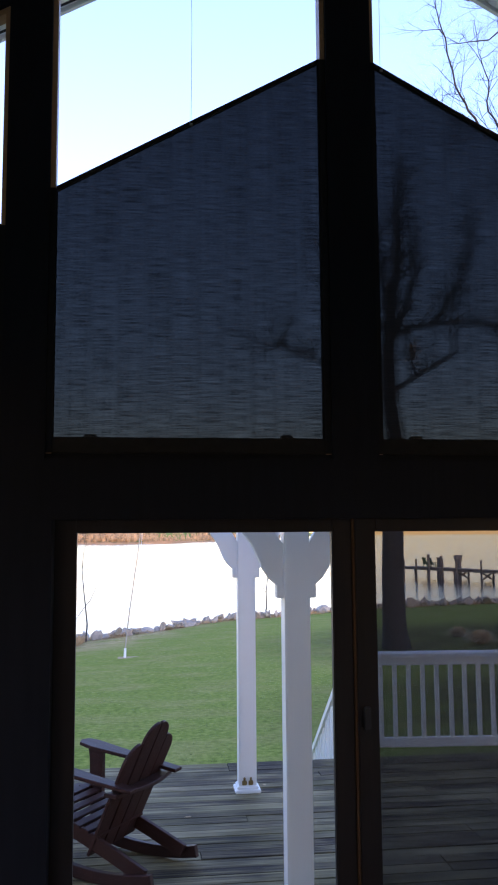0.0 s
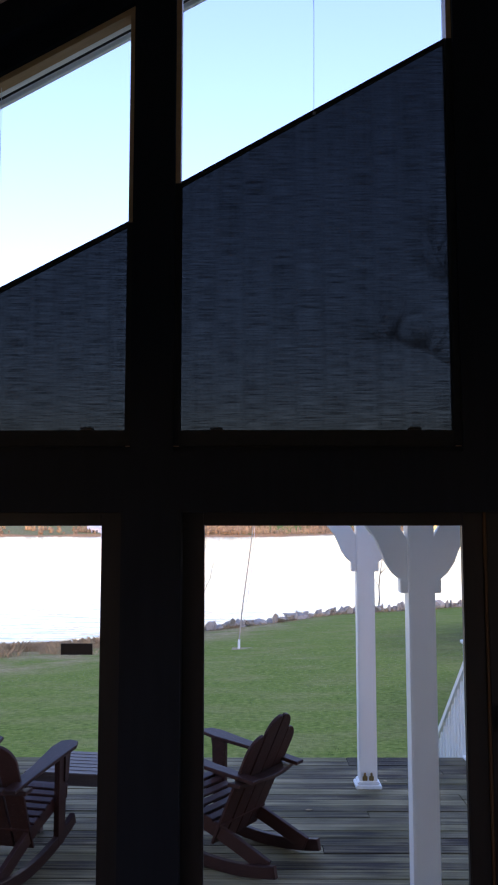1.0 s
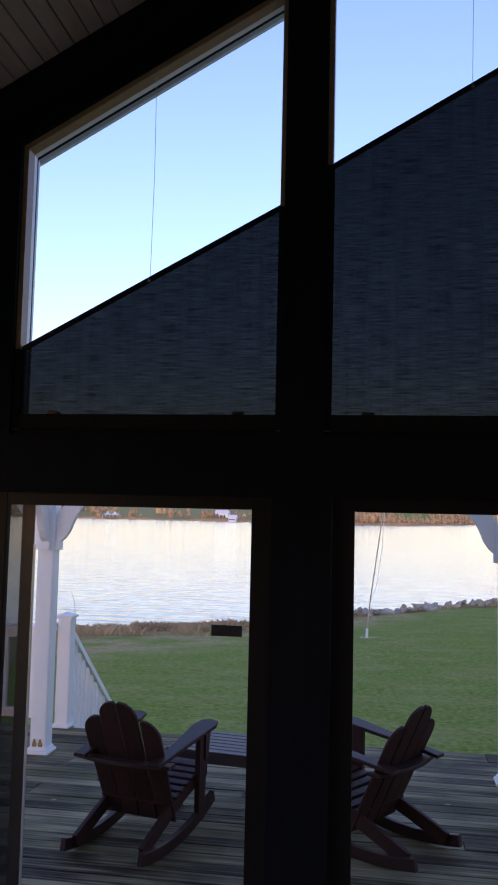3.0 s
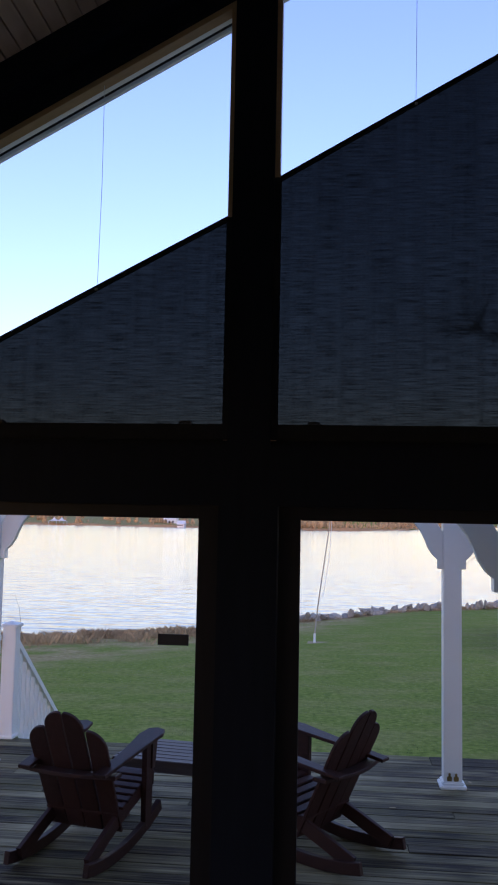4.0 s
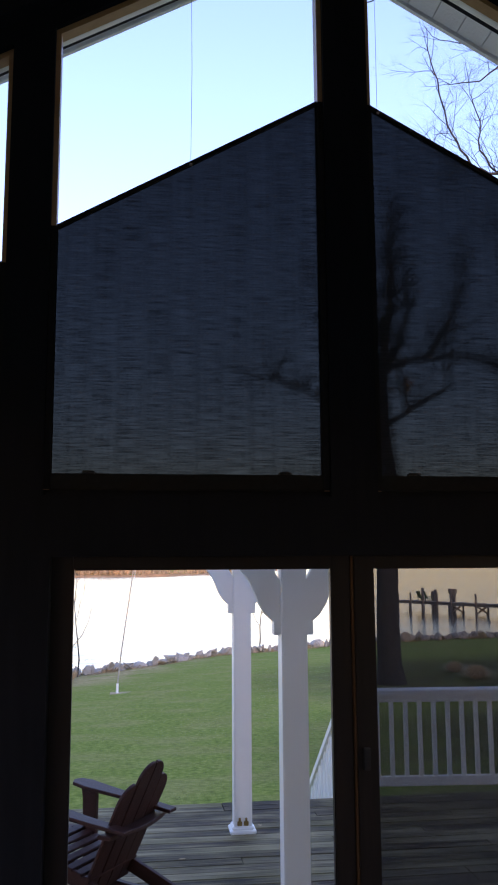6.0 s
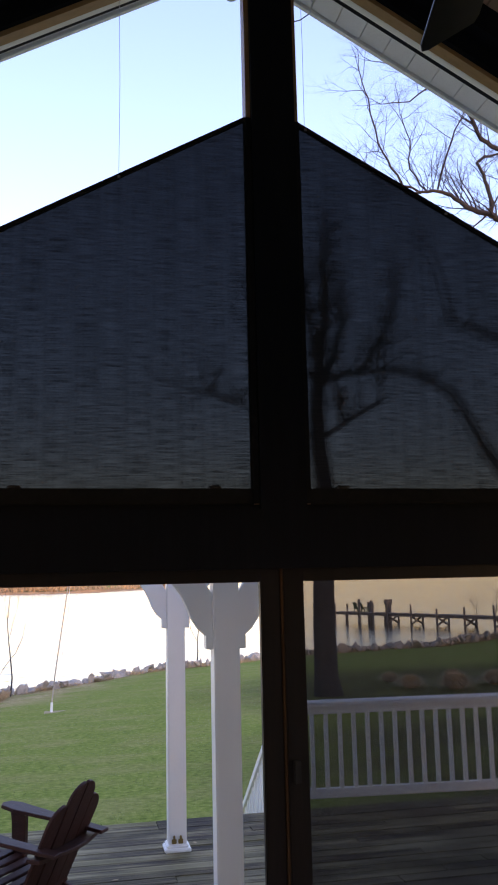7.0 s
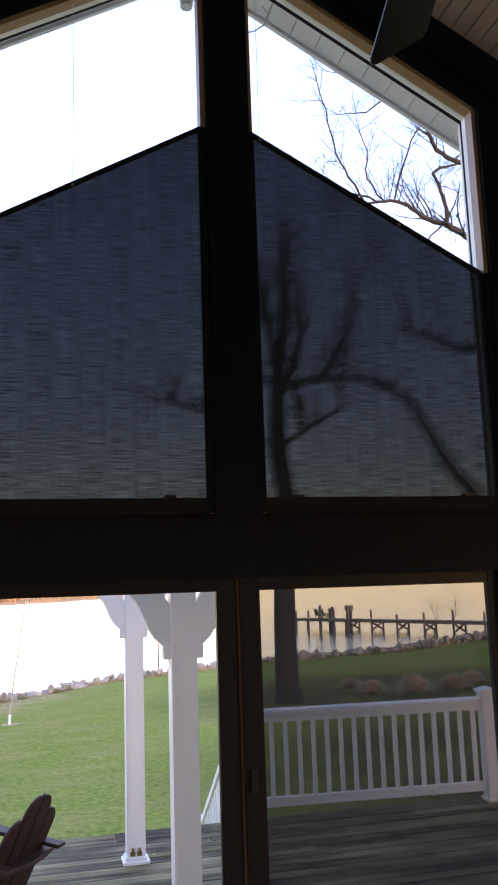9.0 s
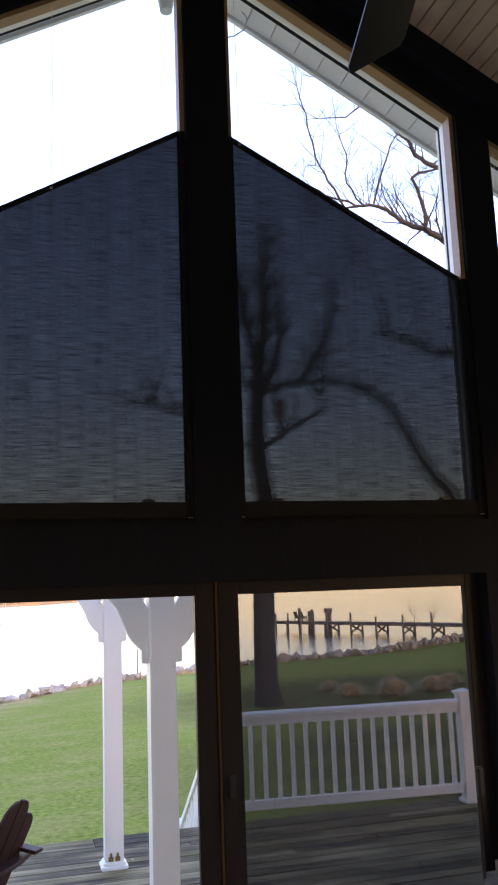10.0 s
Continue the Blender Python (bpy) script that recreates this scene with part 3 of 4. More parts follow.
def porch_post(x, y, w=0.150, inward=False):
    p = thing("porch_post", "white square porch post with curved knee braces and base trim", "post", "porch posts", m=pose(x, y, 0))
    boxed("shaft", VINYL, p, -w / 2, w / 2, -w / 2, w / 2, 0.0, 2.42, bevel=0.008)
    k = w / 2
    bm = bmesh.new()
    box(bm, -k - 0.033, k + 0.033, -k - 0.033, k + 0.033, 0.0, 0.028, 0.006)
    box(bm, -k - 0.016, k + 0.016, -k - 0.016, k + 0.016, 0.028, 0.055, 0.008)
    part("base_trim", bm, VINYL, p, "white moulded base trim")
    for q in (-0.03, 0.024):
        bm = bmesh.new()
        box(bm, q - 0.020, q + 0.020, -k - 0.006, -k, 0.062, 0.10, 0.004)
        box(bm, q - 0.009, q + 0.009, -k - 0.014, -k, 0.095, 0.128, 0.004)
        part("anchor_bracket", bm, BRASS, p, "tarnished brass anchor")
    for s in (-1, 1):
        curve = [(k, 1.80), (k + 0.035, 1.80), (k + 0.035, 1.86), (k + 0.085, 1.905), (k + 0.125, 1.965), (k + 0.15, 2.03), (k + 0.185, 2.105), (k + 0.24, 2.175), (k + 0.33, 2.25),
                 (k + 0.45, 2.31), (k + 0.45, 2.42), (k + 0.28, 2.42), (k + 0.12, 2.26), (k + 0.04, 2.17), (k, 2.10)]
        bm = bmesh.new()
        prism(bm, [(s * a, b) for a, b in curve], "y", -0.03, 0.03, 0.004)
        part("knee_brace", bm, VINYL, p, "white curved knee brace")
        if inward and s > 0:
            bm = bmesh.new()
            prism(bm, [(-a, b) for a, b in curve], "x", -0.03, 0.03, 0.004)
            part("knee_brace", bm, VINYL, p, "white curved knee brace")
            boxed("brace_foot", VINYL, p, -0.045, 0.045, -k - 0.042, -k, 1.79, 1.87, bevel=0.004)
        boxed("brace_foot", VINYL, p, *sorted((s * k, s * (k + 0.042))), -0.045, 0.045, 1.79, 1.87, bevel=0.004)
    return p


porch_post(0.885, 3.93)
porch_post(-3.145, 3.93, inward=True)
porch_post(0.891, 1.50)
for y, x0 in ((3.93, -3.6), (1.50, 0.3)):
    b = thing("porch_beam", "white boxed beam over the porch posts", "beam", "porch beams")
    boxed("beam_box", VINYL, b, x0, 1.5, y - 0.08, y + 0.08, 2.421, 2.60, bevel=0.006)


# ---- rocking chairs and table ----
def slanted(pts, thick):
    """Outline of a bent board in (y, z), thick across."""
    up, low = [], []
    for i, (y, z) in enumerate(pts):
        a, b = pts[max(i - 1, 0)], pts[min(i + 1, len(pts) - 1)]
        d = Vector((b[0] - a[0], b[1] - a[1])).normalized()
        up.append((y - d.y * thick / 2, z + d.x * thick / 2))
        low.append((y + d.y * thick / 2, z - d.x * thick / 2))
    return up + low[::-1]


def rocking_chair(m, label):
    c = thing("rocking_chair", label, "chair", "rocking chairs on the deck", m=m)
    for s in (-1, 1):
        x = s * 0.275
        bm = bmesh.new()
        pts = [(-0.02 + 1.02 * k / 12, 0.038 + 0.30 * (k / 12 - 0.36) ** 2) for k in range(13)]
        prism(bm, slanted(pts, 0.075), "x", x - 0.02, x + 0.02, 0.004)
        part("rocker", bm, CHAIR, c)
        bm = bmesh.new()
        x = s * 0.237
        prism(bm, slanted([(0.060, 0.075), (0.30, 0.172), (0.55, 0.265), (0.92, 0.362)], 0.090), "x", x - 0.016, x + 0.016, 0.003)
        part("side_rail", bm, CHAIR, c)
        x = s * 0.277
        bm = bmesh.new()
        prism(bm, [(0.74, 0.05), (0.83, 0.06), (0.85, 0.664), (0.735, 0.652)], "x", x - 0.019, x + 0.019, 0.003)
        part("front_leg", bm, CHAIR, c)
        bm = bmesh.new()
        prism(bm, [(x - 0.05 * s, 0.12), (x + 0.035 * s, 0.12), (x + 0.055 * s, 0.45), (x + 0.075 * s, 0.72), (x + 0.088 * s, 0.85), (x + 0.065 * s, 0.925), (x, 0.945), (x - 0.055 * s, 0.915), (x - 0.075 * s, 0.80), (x - 0.045 * s, 0.45)], "z", -0.012, 0.012, 0.004)
        arm = part("arm", bm, CHAIR, c)
        arm.matrix_basis = pose(0, 0, 0.567, 7.6, 0, 0)
        bm = bmesh.new()
        prism(bm, [(0.80, 0.46), (0.845, 0.46), (0.88, 0.668), (0.80, 0.658)], "x", x + 0.02 * s - 0.011, x + 0.02 * s + 0.011)
        part("arm_bracket", bm, CHAIR, c)
    for k in range(8):
        q = k / 7
        y = 0.42 + 0.50 * q
        bm = bmesh.new()
        z = 0.272 + 0.150 * q - (0.03 * (q - 0.85) / 0.15 if q > 0.85 else 0)
        box(bm, -0.262, 0.262, -0.027, 0.027, -0.010, 0.010, 0.004, turn=pose(0, y, z, 16 - 30 * max(0, q - 0.8), 0, 0))
        part("seat_slat", bm, CHAIR, c)
    lean = math.atan2(0.33, 0.70)
    for k in range(4):
        side, inner = (-1 if k < 2 else 1), k in (1, 2)
        x0, x1 = (0.006, 0.136) if inner else (0.148, 0.278)
        h0, h1 = (0.795, 0.680) if inner else (0.672, 0.545)
        outline = [(side * x0 * 0.92, -0.10), (side * x1 * 0.93, -0.10)]
        for a in range(9):
            ang = math.pi / 2 * a / 8
            outline.append((side * (x0 + 0.012 + (x1 - x0 - 0.012) * math.cos(ang)), h1 + (h0 - h1) * math.sin(ang)))
        outline.append((side * x0, h0 - 0.012))
        bm = bmesh.new()
        prism(bm, outline, "y", -0.011, 0.011, 0.003)
        ob = part("back_slat", bm, CHAIR, c)
        ob.matrix_basis = pose(0, 0.43 - 0.004 * inner, 0.235, math.degrees(lean), 0, 0)
    bm = bmesh.new()
    bow = [(-0.335 + 0.67 * k / 10, 0.205 - 0.055 * math.sin(math.pi * k / 10)) for k in range(11)]
    prism(bm, bow + [(0.33, 0.30), (0.235, 0.262), (0, 0.245), (-0.235, 0.262), (-0.33, 0.30)], "z", 0.540, 0.567, 0.004)
    part("back_rail", bm, CHAIR, c, "bowed rail behind the back")
    boxed("lower_back_rail", CHAIR, c, -0.22, 0.22, 0.455, 0.478, 0.17, 0.255, bevel=0.004)
    boxed("front_apron", CHAIR, c, -0.257, 0.257, 0.925, 0.945, 0.31, 0.40, bevel=0.004)
    return c


rocking_chair(pose(-1.83, 1.73, 0, 0, 0, -13.5), "red-brown wooden rocking chair with slatted fan back on the deck")
rocking_chair(pose(0.195, 2.16, 0, 0, 0, 57), "red-brown wooden rocking chair turned aside near white porch posts")

table = thing("side_table", "low grey-brown slatted wooden table on the deck", "table", m=pose(-1.22, 2.98, 0, 0, 0, -9))
for k in range(7):
    boxed("top_slat", TABLE, table, -0.45, 0.45, -0.29 + 0.084 * k, -0.29 + 0.084 * k + 0.076, 0.415, 0.437, bevel=0.004)
for y in (-0.27, 0.25):
    boxed("apron", TABLE, table, -0.42, 0.42, y, y + 0.022, 0.345, 0.413, bevel=0.003)
for x in (-0.40, 0.34):
    for y in (-0.245, 0.185):
        boxed("leg", TABLE, table, x, x + 0.06, y, y + 0.06, 0.0, 0.413, bevel=0.004)


rng = random.Random(8)
for x, y in ((-2.55, 2.75), (1.05, 4.05), (-0.6, 3.6), (0.35, 3.3), (-2.3, 3.3), (1.35, 4.4), (-1.7, 4.2)):
    bm = bmesh.new()
    s = rng.uniform(0.02, 0.035)
    prism(bm, [(-s, 0), (-0.4 * s, -0.5 * s), (0.6 * s, -0.45 * s), (s, 0.1 * s), (0.3 * s, 0.5 * s), (-0.5 * s, 0.4 * s)], "z", 0.001, 0.004)
    leaf = part("fallen_leaf", bm, DRY)
    leaf.matrix_world = pose(x, y, 0.002, rng.uniform(0, 8), 4, rng.uniform(0, 360))
    tagged(leaf, "small dry fallen leaf on the deck boards", "leaf", "fallen leaves")


# ---- room things: ceiling fan, armchair ----
fan = thing("ceiling_fan", "dark ceiling fan with long blades under the ridge", "ceiling fan", m=pose(0.83, -2.28, 3.645))
v, fc = [], []
tube(v, fc, [Vector((0, 0, 0.05)), Vector((0, 0, ceiling_z(0.83) - 3.645))], [0.013, 0.013], 10)
listed("down_rod", v, fc, METAL, fan)
bm = bmesh.new()
bmesh.ops.create_cone(bm, cap_ends=True, segments=24, radius1=0.10, radius2=0.07, depth=0.14)
part("motor", bm, METAL, fan, smooth=False)
for k in range(5):
    bm = bmesh.new()
    prism(bm, [(-0.050, 0.15), (0.050, 0.15), (0.068, 0.45), (0.076, 0.70), (0.070, 0.73), (-0.050, 0.80), (-0.068, 0.798), (-0.076, 0.77), (-0.068, 0.45)], "z", -0.004, 0.004, 0.002)
    box(bm, -0.018, 0.018, 0.06, 0.2, 0.003, 0.011)
    blade = part("blade", bm, METAL, fan)
    blade.matrix_basis = pose(0, 0, 0, 0, 0, 72 * k - 13.5) @ pose(0, 0, 0, 0, -15, 0)

chair = thing("armchair", "grey upholstered armchair by the glass door", "armchair", m=pose(2.17, -0.59, FLOOR_Z, 0, 0, 8))
boxed("back_cushion", CLOTH, chair, -0.33, 0.33, 0.10, 0.32, 0.28, 0.97, bevel=0.06)
boxed("seat_cushion", CLOTH, chair, -0.31, 0.31, -0.42, 0.10, 0.26, 0.42, bevel=0.05)
for s in (-1, 1):
    boxed("arm_rest", CLOTH, chair, *sorted((s * 0.31, s * 0.43)), -0.42, 0.28, 0.12, 0.58, bevel=0.045)
boxed("base", CLOTH, chair, -0.34, 0.34, -0.40, 0.28, 0.06, 0.27, bevel=0.02)
for sx in (-1, 1):
    for y in (-0.36, 0.20):
        boxed("foot", DARK_WOOD, chair, *sorted((sx * 0.30, sx * 0.35)), y, y + 0.05, 0.0, 0.07, bevel=0.004)

# soffit lamp and loose wire outside under the gable
lamp = thing("soffit_lamp", "small white lamp under the soffit", "lamp", m=pose(0.82, 0.55, roof_z(0.82)))
bm = bmesh.new()
bmesh.ops.create_cone(bm, cap_ends=True, segments=20, radius1=0.032, radius2=0.05, depth=0.10, matrix=Matrix.Translation((0, 0, -0.19)))
part("lamp_head", bm, VINYL, lamp)
boxed("bracket", VINYL, lamp, -0.018, 0.018, -0.018, 0.018, -0.15, 0.012, bevel=0.004)
v, fc = [], []
loop = ((1.03, 5.47), (1.12, 5.44), (1.22, 5.39), (1.275, 5.32), (1.26, 5.25), (1.20, 5.20), (1.12, 5.17), (1.04, 5.16))
tube(v, fc, [Vector((x, 0.55, z)) for x, z in loop], [0.004] * 8, 6)
tagged(listed("wire", v, fc, CORD), "thin loose wire hanging under the soffit", "wire")


# ---- ground, water, far shore ----
SHORE = [(-400, 26), (-60, 27), (-20, 29), (-12.4, 32), (-6, 36), (-3, 40), (0, 43), (5, 49), (12, 53), (18, 56), (27, 58), (38, 65), (60, 74), (400, 110)]
WATER_Z = -3.5


def shore_y(x):
    for (a, ya), (b, yb) in zip(SHORE, SHORE[1:]):
        if x <= b:
            return ya + (yb - ya) * max(0, (x - a)) / (b - a)
    return SHORE[-1][1]


def far_shore_y(x):
    return 590 + (0 if x < 20 else (x - 20) * 4.0) + 12 * noise.noise(Vector((x * 0.01, 3, 0)))


def ground_z(x, y):
    ys = shore_y(x)
    if y < ys:
        d = max(0.0, (y - 5) / (ys - 5))
        return -0.95 - 2.05 * d + 0.05 * noise.noise(Vector((x * 0.25, y * 0.25, 0)))
    far = far_shore_y(x)
    if y < far:
        return max(-6.0, -3.0 - 0.45 * (y - ys), min(-2.9, -3.4 - 0.3 * (far - y)))
    return min(-3.2 + 0.05 * (y - far), 9.0 + 4 * noise.noise(Vector((x * 0.006, y * 0.006, 5))))


xs = sorted(set(np.round(np.concatenate([np.linspace(-1200, -60, 40), np.linspace(-60, 70, 150), np.linspace(70, 1600, 50)]), 2)))
ys = sorted(set(np.round(np.concatenate([np.linspace(-60, 4, 8), np.linspace(4, 80, 130), np.linspace(80, 560, 20), np.linspace(560, 760, 30), np.linspace(760, 3500, 40)]), 2)))
verts = [(x, y, ground_z(x, y)) for y in ys for x in xs]
w = len(xs)
faces = [(j * w + i, j * w + i + 1, (j + 1) * w + i + 1, (j + 1) * w + i) for j in range(len(ys) - 1) for i in range(w - 1)]
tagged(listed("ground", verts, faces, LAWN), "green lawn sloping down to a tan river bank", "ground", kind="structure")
bm = bmesh.new()
bm.faces.new([bm.verts.new(p) for p in ((-1800, 20, WATER_Z), (2500, 20, WATER_Z), (2500, 4000, WATER_Z), (-1800, 4000, WATER_Z))])
tagged(part("water", bm, WATER), "calm pale river water reflecting the dusk sky", "river", kind="structure")


def tufts(name, count, place, height, spread, material, seed, blades=4, width=0.012):
    rng = random.Random(seed)
    v, fc = [], []
    for _ in range(count):
        x, y, k = place(rng)
        z = ground_z(x, y) - 0.02
        for _ in range(blades):
            a = rng.uniform(0, 6.283)
            r = spread * rng.random()
            bx, by = x + r * math.cos(a), y + r * math.sin(a)
            h = height * k * rng.uniform(0.5, 1.2)
            lean = rng.uniform(0.15, 0.9) * h
            b2 = rng.uniform(0, 6.283)
            wx, wy = width * math.cos(b2), width * math.sin(b2)
            i = len(v)
            v += [(bx - wx, by - wy, z), (bx + wx, by + wy, z), (bx + 0.6 * wx + lean * 0.35 * math.cos(a), by + 0.6 * wy + lean * 0.35 * math.sin(a), z + 0.6 * h), (bx + lean * math.cos(a), by + lean * math.sin(a), z + h)]
            fc += [(i, i + 1, i + 2), (i, i + 2, i + 3)]
    return listed(name, v, fc, material, smooth=False)


def lawn_spot(rng):
    x = rng.uniform(-14, 20)
    y = 6.2 + 34 * rng.random() ** 1.6
    return x, min(y, shore_y(x) - 2), 1


def bank_spot(rng):
    while True:
        x = rng.uniform(-26, 34) if rng.random() < 0.4 else rng.uniform(-18, -3)
        y = shore_y(x) + 0.3 - abs(rng.gauss(0, 0.9 if x > -3 else 2.2))
        k = 0.35 + 2.2 * noise.noise(Vector((x * 0.7, y * 0.8, 2)))
        if k > 0.25:
            return x, y, min(k, 1.2) * (0.55 if x > -3 else 1.0)


tagged(tufts("lawn_grass", 26000, lawn_spot, 0.04, 0.12, BLADES, 11, 4, 0.006), "short green lawn grass", "grass", kind="stuff")
tagged(tufts("bank_grass", 9000, bank_spot, 0.36, 0.30, DRY, 12, 6, 0.006), "tan dry grass along the river bank", "grass", kind="stuff")


def clump(x, y, s, seed):
    rng = random.Random(seed)
    v, fc = [], []
    for _ in range(1000):
        a, e = rng.uniform(0, 6.283), rng.uniform(0.05, 1.5)
        r = rng.uniform(0.45, 0.62)
        flat = Vector((math.cos(a), math.sin(a), 0))
        tip = flat * (r * 1.15 * math.cos(e)) + Vector((0, 0, r * (0.12 + 0.85 * math.sin(e))))
        mid = flat * (0.10 + 0.45 * r * math.cos(e)) + Vector((0, 0, r * (0.30 + 0.62 * math.sin(e))))
        n = Vector((-math.sin(a), math.cos(a), 0)) * 0.007
        p = flat * 0.12 * rng.random()
        i = len(v)
        v += [p - n, p + n, mid + n, mid - n, tip]
        fc += [(i, i + 1, i + 2, i + 3), (i + 3, i + 2, i + 4)]
    ob = listed("ornamental_grass", v, fc, MOUND, smooth=False)
    ob.matrix_world = pose(x, y, ground_z(x, y) - 0.03) @ Matrix.Diagonal((s * 1.15, s * 1.15, s * 0.8, 1))
    tagged(ob, "tan dried ornamental grass clump on the lawn", "grass clump", "ornamental grass clumps")


for k, (x, y, s) in enumerate(((12.71, 30.18, 0.95), (12.5, 27.38, 1.15), (15.36, 29.95, 0.95), (13.69, 26.13, 1.35), (15.6, 26.75, 1.25), (17.2, 28.36, 1.05))):
    clump(x, y, s, 50 + k)

# shore rocks
rock_meshes = []
for k in range(6):
    rng = random.Random(70 + k)
    bm = bmesh.new()
    bmesh.ops.create_icosphere(bm, subdivisions=2, radius=1.0)
    for p in bm.verts:
        q = p.co.copy()
        p.co *= 1 + 0.5 * noise.noise(q * 1.1 + Vector((k * 7, 0, 0))) + 0.25 * noise.noise(q * 2.9 + Vector((0, k * 5, 0)))
        p.co.z = max(p.co.z, -0.35) * 0.75
    me = bpy.data.meshes.new("rock")
    bm.to_mesh(me)
    bm.free()
    me.materials.append(ROCK)
    rock_meshes.append(me)
rng = random.Random(9)
for k in range(290):
    x = -19 + 66 * k / 289 + rng.uniform(-0.3, 0.3)
    if x < -4 and rng.random() < 0.6:
        continue
    ob = new("rock", rock_meshes[k % 6])
    y = shore_y(x) + rng.uniform(-0.7, 1.1)
    s = rng.choice((0.12, 0.18, 0.22, 0.28, 0.36, 0.48)) * rng.uniform(0.85, 1.15)
    ob.matrix_world = pose(x, y, max(ground_z(x, y), WATER_Z) + 0.1 * s, rng.uniform(-15, 15), rng.uniform(-15, 15), rng.uniform(0, 360)) @ Matrix.Diagonal((s * rng.uniform(0.9, 1.5), s, s * rng.uniform(0.7, 1.2), 1))
    tagged(ob, "grey weathered boulder on the river bank", "rock", "shoreline rocks")

# riprap heaped along the bend of the bank, too many stones to count
rng = random.Random(19)
v, fc = [], []
for _ in range(1300):
    x = rng.uniform(-4, 62)
    up = rng.random()
    y = shore_y(x) + 1.6 - 3.0 * up
    s = rng.uniform(0.14, 0.38) if x > 17 else rng.uniform(0.12, 0.27)
    z = WATER_Z + 0.75 * up + 0.25 * max(0, (x - 24) / 16) + rng.uniform(0, 0.15)
    m = pose(x, y, z, rng.uniform(0, 360), rng.uniform(0, 360), rng.uniform(0, 360)) @ Matrix.Diagonal((s * rng.uniform(0.8, 1.5), s, s * rng.uniform(0.6, 1), 1))
    src = rock_meshes[rng.randrange(6)]
    i = len(v)
    v += [m @ p.co for p in src.vertices]
    fc += [tuple(i + q for q in f.vertices) for f in src.polygons]
tagged(listed("riprap", v, fc, ROCK, smooth=False), "grey riprap stones heaped along the river bank", "rocks", kind="stuff")

# leaning pole with a line near the bank
px, py = -0.65, 28.0
pz = ground_z(px, py)
pole = thing("mooring_pole", "thin leaning pole with white foot and slack line on the lawn", "pole", m=pose(px, py, pz))
v, fc = [], []
tube(v, fc, [Vector((0, 0, 0)), Vector((0.01, 0, 0.34))], [0.05, 0.045], 10)
listed("foot", v, fc, WHITE, pole, "white pole foot")
v, fc = [], []
tube(v, fc, [Vector((0.008, 0, 0.3)), Vector((0.12, 0, 1.4)), Vector((0.46, 0, 3.9)), Vector((0.62, 0, 5.2))], [0.026, 0.024, 0.020, 0.015], 8)
listed("shaft", v, fc, ROCK, pole)
v, fc = [], []
tube(v, fc, [Vector((0.13, 0, 1.35)), Vector((0.34, 0.0, 1.9)), Vector((0.52, 0, 3.2)), Vector((0.63, 0, 5.2))], [0.009] * 4, 5)
listed("line", v, fc, CORD, pole, "slack pale line")
boxed("ground_mat", DRY, pole, -0.25, 0.5, -0.28, 0.28, -0.05, 0.012, label="bare tan earth round the foot")


# ---- trees ----
def grow(v, fc, p, d, length, r, level, rng, up=0.12):
    steps = 5 if level > 0 else 3
    pts, rad = [p.copy()], [r]
    for k in range(steps):
        d = (d + Vector((rng.gauss(0, 0.16), rng.gauss(0, 0.16), rng.gauss(0, 0.14) + up))).normalized()
        p = p + d * (length / steps)
        pts.append(p.copy())
        rad.append(r * (1 - 0.72 * (k + 1) / steps))
        if level > 0 and k >= 1:
            for _ in range(2 if rng.random() < 0.55 else 1):
                side = Vector((rng.gauss(0, 1), rng.gauss(0, 1), rng.gauss(0.15, 0.7))).normalized()
                grow(v, fc, p, (d * 0.55 + side * 0.8).normalized(), length * rng.uniform(0.45, 0.68), rad[-1] * 0.6, level - 1, rng, up)
    tube(v, fc, pts, rad, 6 if r > 0.05 else (4 if r > 0.015 else 3))


def limb(v, fc, pts, r0, r1, rng, twigs, length, level, finest=0.009, up=0.12):
    """A thick limb through given points, with branches growing off it."""
    line = []
    for a, b in zip(pts, pts[1:]):
        for k in range(3):
            line.append(a + (b - a) * k / 3 + (b - a).length * Vector((rng.gauss(0, 0.022), rng.gauss(0, 0.04), rng.gauss(0, 0.022))))
    line.append(pts[-1])
    n = len(line)
    rad = [r0 + (r1 - r0) * k / (n - 1) for k in range(n)]
    tube(v, fc, line, rad, 8)
    for _ in range(twigs):
        k = rng.randrange(n // 4, n)
        d = (line[k] - line[k - 1]).normalized()
        side = Vector((rng.gauss(0, 0.8), rng.gauss(0, 0.8), rng.gauss(0.5, 0.6))).normalized()
        grow(v, fc, line[k], (d * 0.5 + side).normalized(), length * rng.uniform(0.6, 1.2), max(rad[k] * 0.34, finest), level, rng, up)
    grow(v, fc, line[-1], (line[-1] - line[-2]).normalized(), length, r1, level, rng, up)


def vec(*rows):
    return [Vector(r) for r in rows]


rng = random.Random(21)
tree = thing("bare_tree", "tall leafless tree with grey trunk on the lawn", "tree", "bare trees")
v, fc = [], []
g = ground_z(8.9, 26.31)
tube(v, fc, vec((8.95, 26.31, g - 0.1), (8.88, 26.31, g + 0.7), (8.86, 26.31, 0.5), (8.99, 26.31, 5.43), (8.80, 26.31, 6.9), (8.78, 26.31, 8.6), (8.93, 26.31, 10.3)), [0.55, 0.43, 0.39, 0.35, 0.33, 0.30, 0.25], 14)
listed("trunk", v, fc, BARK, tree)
v, fc = [], []
limb(v, fc, vec((8.92, 26.31, 10.2), (9.22, 26.31, 12.1), (9.25, 26.2, 13.6), (9.20, 26.1, 14.6)), 0.24, 0.07, rng, 14, 1.3, 2, 0.04)
